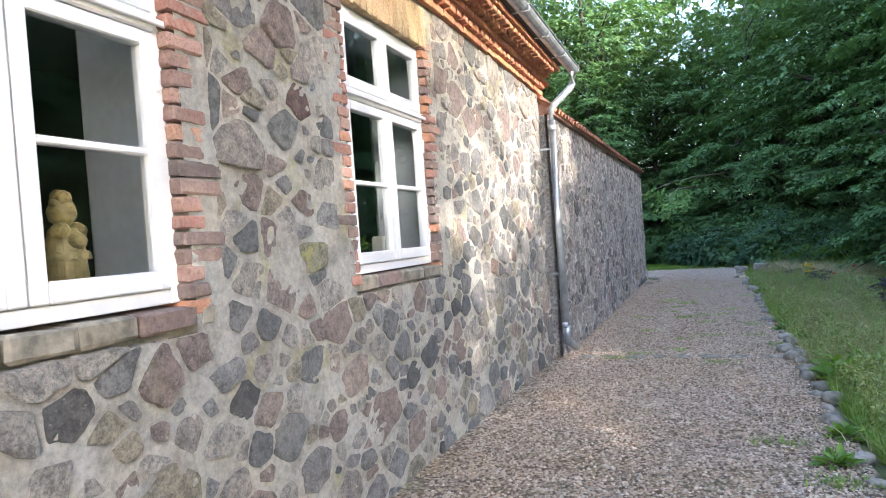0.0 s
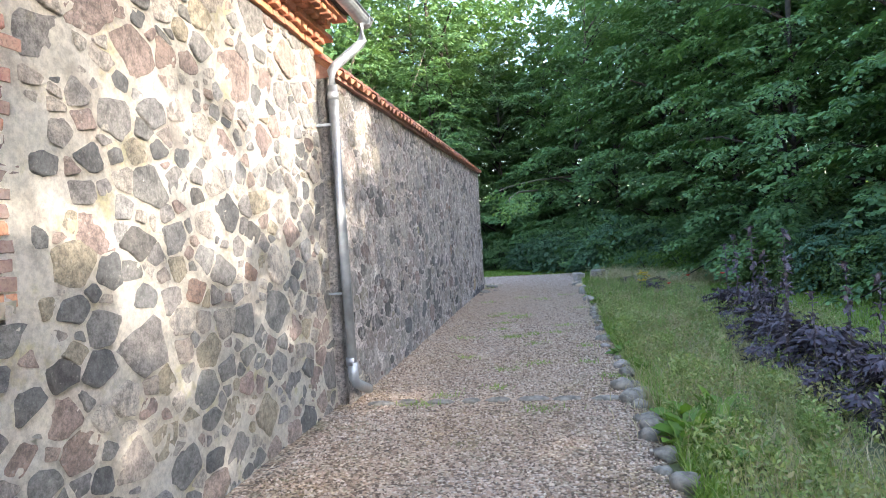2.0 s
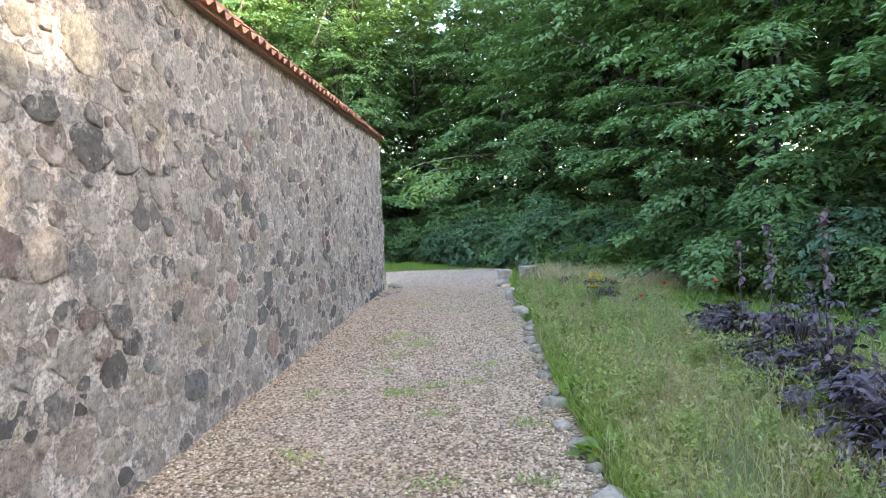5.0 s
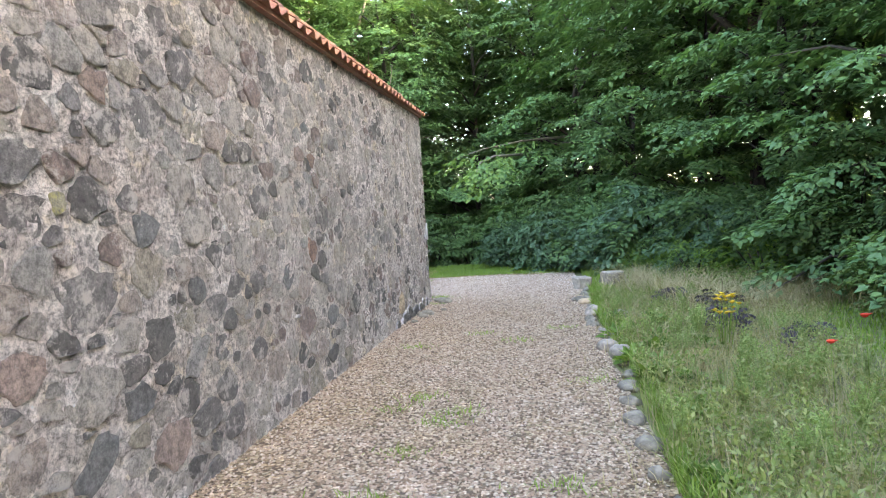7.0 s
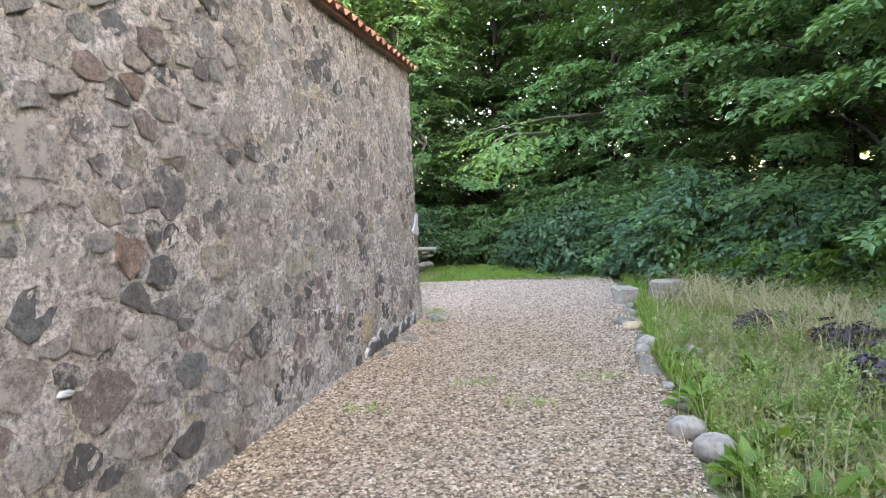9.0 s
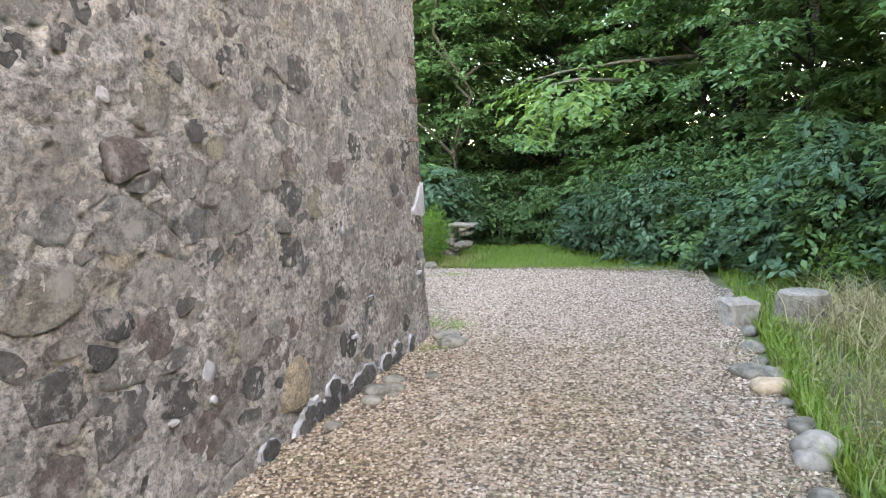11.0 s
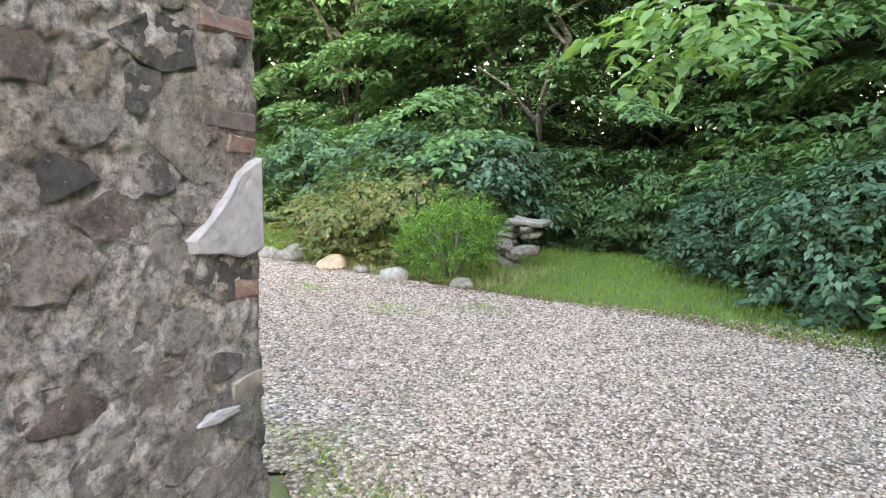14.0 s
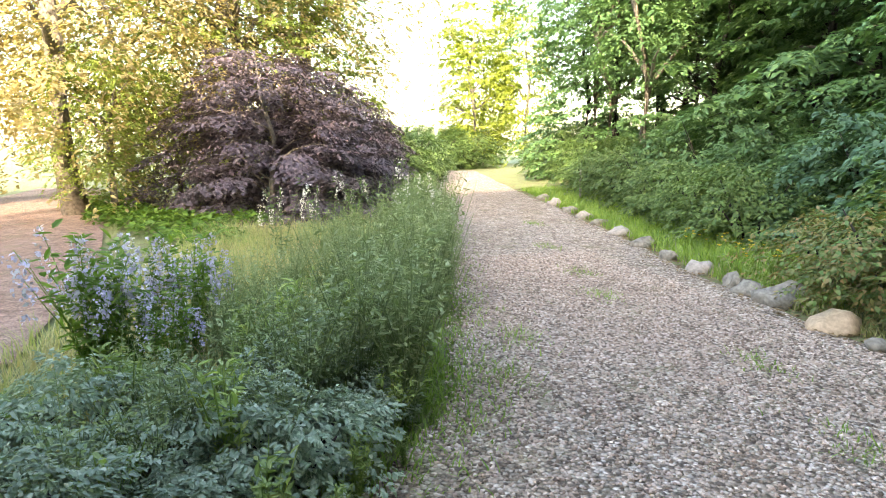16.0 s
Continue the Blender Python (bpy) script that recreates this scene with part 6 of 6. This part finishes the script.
def lay(parent, cells, where, turn, gap, proud, rugged, one, rest, near, rng, special=None):
    """The stones that the walk passes nearest as parts, the others joined."""
    cells = sorted(cells, key=lambda c: -near(c[0][0], c[0][1]) * (0.3 + c[1]))
    vs, fs, count = [], [], 0
    for i, c in enumerate(cells):
        if parent is wall_garden and c[0][0] > 19.7 and c[1] < 0.13 and rng.random() < 0.4:
            continue
        if c[1] < 0.075 and rng.random() < (0.45 if parent is wall_garden and c[0][0] > 18 else 0.35 if parent is wall_garden else 0.15):
            continue      # here the mortar runs on
        made = stone_arrays(rng, c, gap, proud * (0.4 if parent is wall_garden and c[0][0] > 19.7 else 0.5 if parent is wall_garden and c[0][0] > 18 else 0.6 if parent is wall_garden and c[0][0] > 16.5 else 1.0), rugged, *((0.22, (4, 5, 6, 7, 8), 0.28) if parent is wall_garden else (0.13, (4, 4, 5, 5, 6), 0.13)))
        if not made:
            continue
        (y, z), v, f = made
        mat = one
        if special:
            for (sy, sz, sm) in special:
                if abs(c[0][0] - sy) < 0.01 and abs(c[0][1] - sz) < 0.01:
                    mat = sm
        if count < 720 or mat is not one:
            me = mesh_of("stone", v, f, mat)
            put("stone", me, parent, m=where(y, z) @ pose(0, 0, 0, 0, 0, turn))
            count += 1
        else:
            m = where(y, z)
            k = len(vs)
            vs += [m @ Vector(p) for p in v]
            fs += [tuple(k + q for q in t) for t in f]
    if vs:
        me = mesh_of("stones", vs, fs, rest)
        tagged(put("stones", me, parent), kind="stuff")


def noted(name, *colors, smear=(0.62, 0.57, 0.5), amount=-0.1):
    return stone_mat(name, False, list(colors), smear, amount)


RED_STONE = noted("dark red porous stone", (0.20, 0.115, 0.105), amount=-0.3)
# real lichen on the house; on the garden wall a painted sun fleck
LICHEN_AND_SUN = noted("stone with yellow lichen and sun fleck", (0.36, 0.34, 0.25), smear=(0.56, 0.52, 0.22), amount=0.02)
SLATE = noted("blue grey granite", (0.19, 0.195, 0.20), (0.25, 0.25, 0.255))
PINK = noted("pink granite", (0.42, 0.32, 0.29))
BROWN = noted("reddish brown sandstone", (0.33, 0.25, 0.22))
OCHRE = noted("ochre fieldstone", (0.42, 0.37, 0.29))
BLACK = noted("dark basalt stone", (0.12, 0.115, 0.115), (0.16, 0.155, 0.15))
RUST = noted("rusty stained stone", (0.33, 0.225, 0.185))


NOTED_HOUSE = [
    (2.84, 2.25, 0.124, RED_STONE), (2.15, 2.13, 0.071, SLATE), (2.35, 1.55, 0.09, SLATE), (2.87, 1.47, 0.131, LICHEN_AND_SUN), (2.15, 1.71, 0.08, OCHRE),
    (2.32, 0.61, 0.082, SLATE), (2.43, 1.15, 0.091, SLATE), (1.78, 1.04, 0.121, BROWN), (1.41, 1.03, 0.103, BLACK), (2.66, 1.82, 0.073, SLATE),
    (2.37, 2.28, 0.067, BROWN), (2.37, 1.78, 0.106, BROWN), (2.78, 1.2, 0.096, PINK), (2.15, 2.38, 0.057, OCHRE), (2.22, 0.87, 0.106, BLACK),
    (2.81, 1.71, 0.115, BROWN), (5.16, 1.56, 0.124, PINK), (5.48, 1.49, 0.113, BLACK), (5.84, 1.51, 0.131, SLATE), (5.52, 1.21, 0.114, SLATE),
    (6, 1.19, 0.134, RUST), (4.98, 1.2, 0.106, SLATE), (5.7, 2.21, 0.113, SLATE), (5.85, 2.57, 0.126, BROWN), (5.35, 1.94, 0.076, SLATE),
    (6.09, 2.39, 0.066, BLACK), (7.1, 2.58, 0.121, SLATE), (6.11, 1.77, 0.074, BLACK), (4.52, 1, 0.097, SLATE), (4.18, 1.06, 0.115, BROWN),
    (3.99, 0.58, 0.123, BLACK), (4.88, 0.93, 0.072, BLACK), (4.96, 0.56, 0.128, BROWN), (4.63, 0.64, 0.1, BROWN), (4.92, 1.73, 0.074, BROWN),
    (5.99, 1.99, 0.096, SLATE), (6.84, 1.52, 0.109, BLACK), (6.78, 1.25, 0.113, RUST), (7.88, 2.41, 0.115, SLATE), (7.37, 2.38, 0.095, PINK),
    (6.71, 1.96, 0.101, SLATE), (6.6, 0.46, 0.118, PINK)]

# the yellow stone at (12.27, 1.47) stands for a fleck of sunlight
NOTED_GARDEN = [
    (12.35, 0.24, 0.162, SLATE), (12.98, 0.09, 0.187, PINK), (11.96, 0.75, 0.148, PINK), (12.92, 0.72, 0.155, BLACK), (13.73, 0.68, 0.099, BLACK),
    (14.15, 0.65, 0.082, BLACK), (13.34, 0.95, 0.118, SLATE), (12.89, 1.36, 0.106, SLATE), (12.7, 0.42, 0.099, SLATE), (12.27, 1.47, 0.062, LICHEN_AND_SUN),
    (12.39, 1.97, 0.075, SLATE), (12.59, 2.07, 0.086, BROWN), (15.99, 2.69, 0.095, SLATE), (15.8, 0.37, 0.148, SLATE), (15.38, 1.05, 0.116, RUST),
    (15.38, 0.83, 0.072, BLACK), (15.71, 0.01, 0.132, BLACK), (14.82, 0.88, 0.17, SLATE), (14.97, 0.16, 0.124, BLACK), (15.4, 2.17, 0.099, SLATE),
    (15.2, 1.92, 0.083, BROWN), (15.09, 1.75, 0.04, BLACK), (15.5, 1.9, 0.058, RUST), (17, 0.03, 0.13, BLACK), (17.51, 1.84, 0.083, BLACK),
    (18, 1.89, 0.07, BLACK), (18.79, 0.35, 0.122, RUST), (18.37, 0.15, 0.119, BLACK), (19.46, 0.07, 0.151, BLACK), (18.07, 0.84, 0.098, SLATE),
    (18.2, 1.36, 0.088, OCHRE), (19.13, 1.06, 0.12, OCHRE), (19.4, 0.92, 0.115, SLATE), (20.55, 1.33, 0.074, OCHRE), (20.47, 1.1, 0.077, BLACK),
    (20.41, 0.54, 0.095, BROWN), (19.92, 1.31, 0.067, BLACK), (11.16, 0.16, 0.179, SLATE), (10.9, 1.32, 0.052, SLATE), (10.36, 0.42, 0.066, OCHRE)]

rw = random.Random(77)
HOLES = [(y0 - 0.19, y1 + 0.19, z0 - 0.11, z1 + 0.34) for y0, y1, z0, z1 in WINDOWS.values()]
cells = rubble(rw, -0.6, HOUSE_END - 0.02, -0.25, HOUSE_TOP, ((0.22, 90), (0.165, 500), (0.125, 1500), (0.085, 3000), (0.055, 4500), (0.035, 4000)), NOTED_HOUSE, HOLES)
lay(wall_house, cells, lambda y, z: Matrix.Translation((WX, y, z)), 0, 0.018, 0.016, 0.002, STONE, STONE_FAR, lambda y, z: 1.0 if 0.9 < y < 8.5 else 0.3, rw, [(a, b, m) for a, b, c, m in NOTED_HOUSE])
cells = rubble(rw, 8.6, END_Y - 0.03, -0.4, WALL2_TOP, ((0.2, 60), (0.16, 700), (0.12, 2400), (0.085, 5000), (0.055, 6000), (0.038, 4000)), NOTED_GARDEN)
lay(wall_garden, cells, lambda y, z: Matrix.Translation((wall2_x(y), y, z)) @ pose(0, 0, 0, 0, 0, -1.0), 0, 0.020, 0.015, 0.004, STONE_OLD, STONE_OLD_FAR, lambda y, z: 0.2 + max(0, y - 9) / 10, rw, [(a, b, m) for a, b, c, m in NOTED_GARDEN])

# fresh mortar patches and repairs on the garden wall
def patch(y, z, ry, rz, seed, material=WHITE_MORTAR, thick=0.007, corners=11):
    r = random.Random(seed)
    ring = [(math.cos(2 * math.pi * k / corners) * ry * r.uniform(0.7, 1.15), math.sin(2 * math.pi * k / corners) * rz * r.uniform(0.7, 1.15)) for k in range(corners)]
    v = [(-0.03, a * 1.08, b * 1.08) for a, b in ring] + [(thick * 0.7, a * 0.92, b * 0.92) for a, b in ring] + [(thick * r.uniform(0.9, 1.4), a * 0.45, b * 0.45) for a, b in ring] + [(thick, 0, 0)]
    n = corners
    f = [(s * n + k, s * n + (k + 1) % n, (s + 1) * n + (k + 1) % n, (s + 1) * n + k) for s in range(2) for k in range(n)] + [(2 * n + k, 2 * n + (k + 1) % n, 3 * n) for k in range(n)]
    return put("mortar_patch", mesh_of("mortar_patch", v, f, material), wall_garden, "", pose(wall2_x(y) + 0.009, y, z, 0, 0, -1))


for i, (y, z, a, b) in enumerate(((19.46, 0.85, 0.025, 0.035), (18.0, 0.33, 0.05, 0.06), (18.02, 0.19, 0.02, 0.02), (17.55, 1.55, 0.03, 0.04), (17.75, 0.18, 0.035, 0.015), (19.85, 0.33, 0.05, 0.012), (14.95, 1.62, 0.04, 0.018), (14.9, 0.5, 0.045, 0.018), (19.55, 0.1, 0.06, 0.015), (20.9, 0.34, 0.09, 0.02))):
    patch(y, z, a, b, 900 + i)


# the large fresh patch at the corner, wide below and narrow above
rp = random.Random(8)
corner = [(0.105, 0.18), (0.065, 0.17), (0.023, 0.15), (-0.03, 0.10), (-0.065, 0.05), (-0.113, 0.003), (-0.172, -0.052), (-0.164, -0.08), (-0.11, -0.088),
          (-0.06, -0.10), (-0.02, -0.105), (0.015, -0.125), (0.06, -0.115), (0.105, -0.10)]
ring = [(a + rp.uniform(-0.006, 0.006), b + rp.uniform(-0.006, 0.006)) for a, b in corner]
n = len(ring)
mid = (sum(p[0] for p in ring) / n, sum(p[1] for p in ring) / n)
v = []
for u, x in ((1.04, -0.06), (1.0, 0.004), (0.93, 0.009), (0.65, 0.008), (0.35, 0.010)):
    v += [(x + rp.uniform(-0.002, 0.003), min(0.105, mid[0] + (a - mid[0]) * u), mid[1] + (b - mid[1]) * u) for a, b in ring]
v.append((0.009, *mid))
f = [(q * n + k, (q + 1) * n + k, (q + 1) * n + (k + 1) % n, q * n + (k + 1) % n) for q in range(4) for k in range(n)] + [(4 * n + (k + 1) % n, 4 * n + k, 5 * n) for k in range(n)]
put("mortar_patch", mesh_of("mortar_patch", v, f, WHITE_MORTAR), wall_garden, "fresh white mortar patch", pose(wall2_x(21) + 0.017, 20.985, 0.945, 0, 0, -1))
BRICK_OLD = brick_mat("sooty old brick", [(0.21, 0.12, 0.1), (0.17, 0.11, 0.095)], 0.7)
# bricks let into the corner
for z, w, mat in ((0.405, 0.13, ROCK_PALE), (0.72, 0.1, BRICK_OLD), (1.17, 0.12, BRICK_OLD), (1.245, 0.2, BRICK_DARK), (1.52, 0.2, BRICK_DARK), (1.86, 0.14, BRICK_OLD), (2.2, 0.14, BRICK_DARK)):
    put("brick", brick_mesh("brick", w, 0.2, 0.058, mat, 0.008, 0.006, int(z * 100)), wall_garden, m=pose(wall2_x(21) - 0.088, END_Y - 0.02 - w / 2, z, rp.uniform(-6, 6), 0, -1))
# a net of fresh white pointing round the small dark stones at the wall's foot
rp = random.Random(44)
y = 18.35
while y < 20.75:
    w, h = rp.uniform(0.05, 0.14), rp.uniform(0.03, 0.085)
    for up in ((0, 1) if rp.random() < 0.4 else (0,)):
        cy, cz = y + w * (0.9 + 0.5 * up), gz(y) - 0.01 + h + up * h * 1.5
        ow = w * (1 - 0.35 * up)
        patch(cy, cz, ow * 1.3, h * 1.3, rp.randrange(10 ** 6), WHITE_MORTAR, 0.012)
        inner = [(0.98 * ow * math.cos(0.9 * k) * rp.uniform(0.85, 1.15), 0.98 * h * math.sin(0.9 * k) * rp.uniform(0.85, 1.15)) for k in range(7)]
        v = [(-0.03, p, q) for p, q in inner] + [(0.012, 0.93 * p, 0.93 * q) for p, q in inner]
        put("stone", mesh_of("stone", v, [(k, (k + 1) % 7, 7 + (k + 1) % 7, 7 + k) for k in range(7)] + [tuple(range(7, 14))], BLACK), wall_garden, m=pose(wall2_x(cy) + 0.022, cy, cz))
    y += w * rp.uniform(1.7, 2.1) + (rp.uniform(0.1, 0.3) if rp.random() < 0.2 else 0)
patch(18.74, 0.02, 0.17, 0.19, 61, noted("pale tan stone", (0.62, 0.5, 0.36), smear=(0.7, 0.6, 0.46)), 0.02)
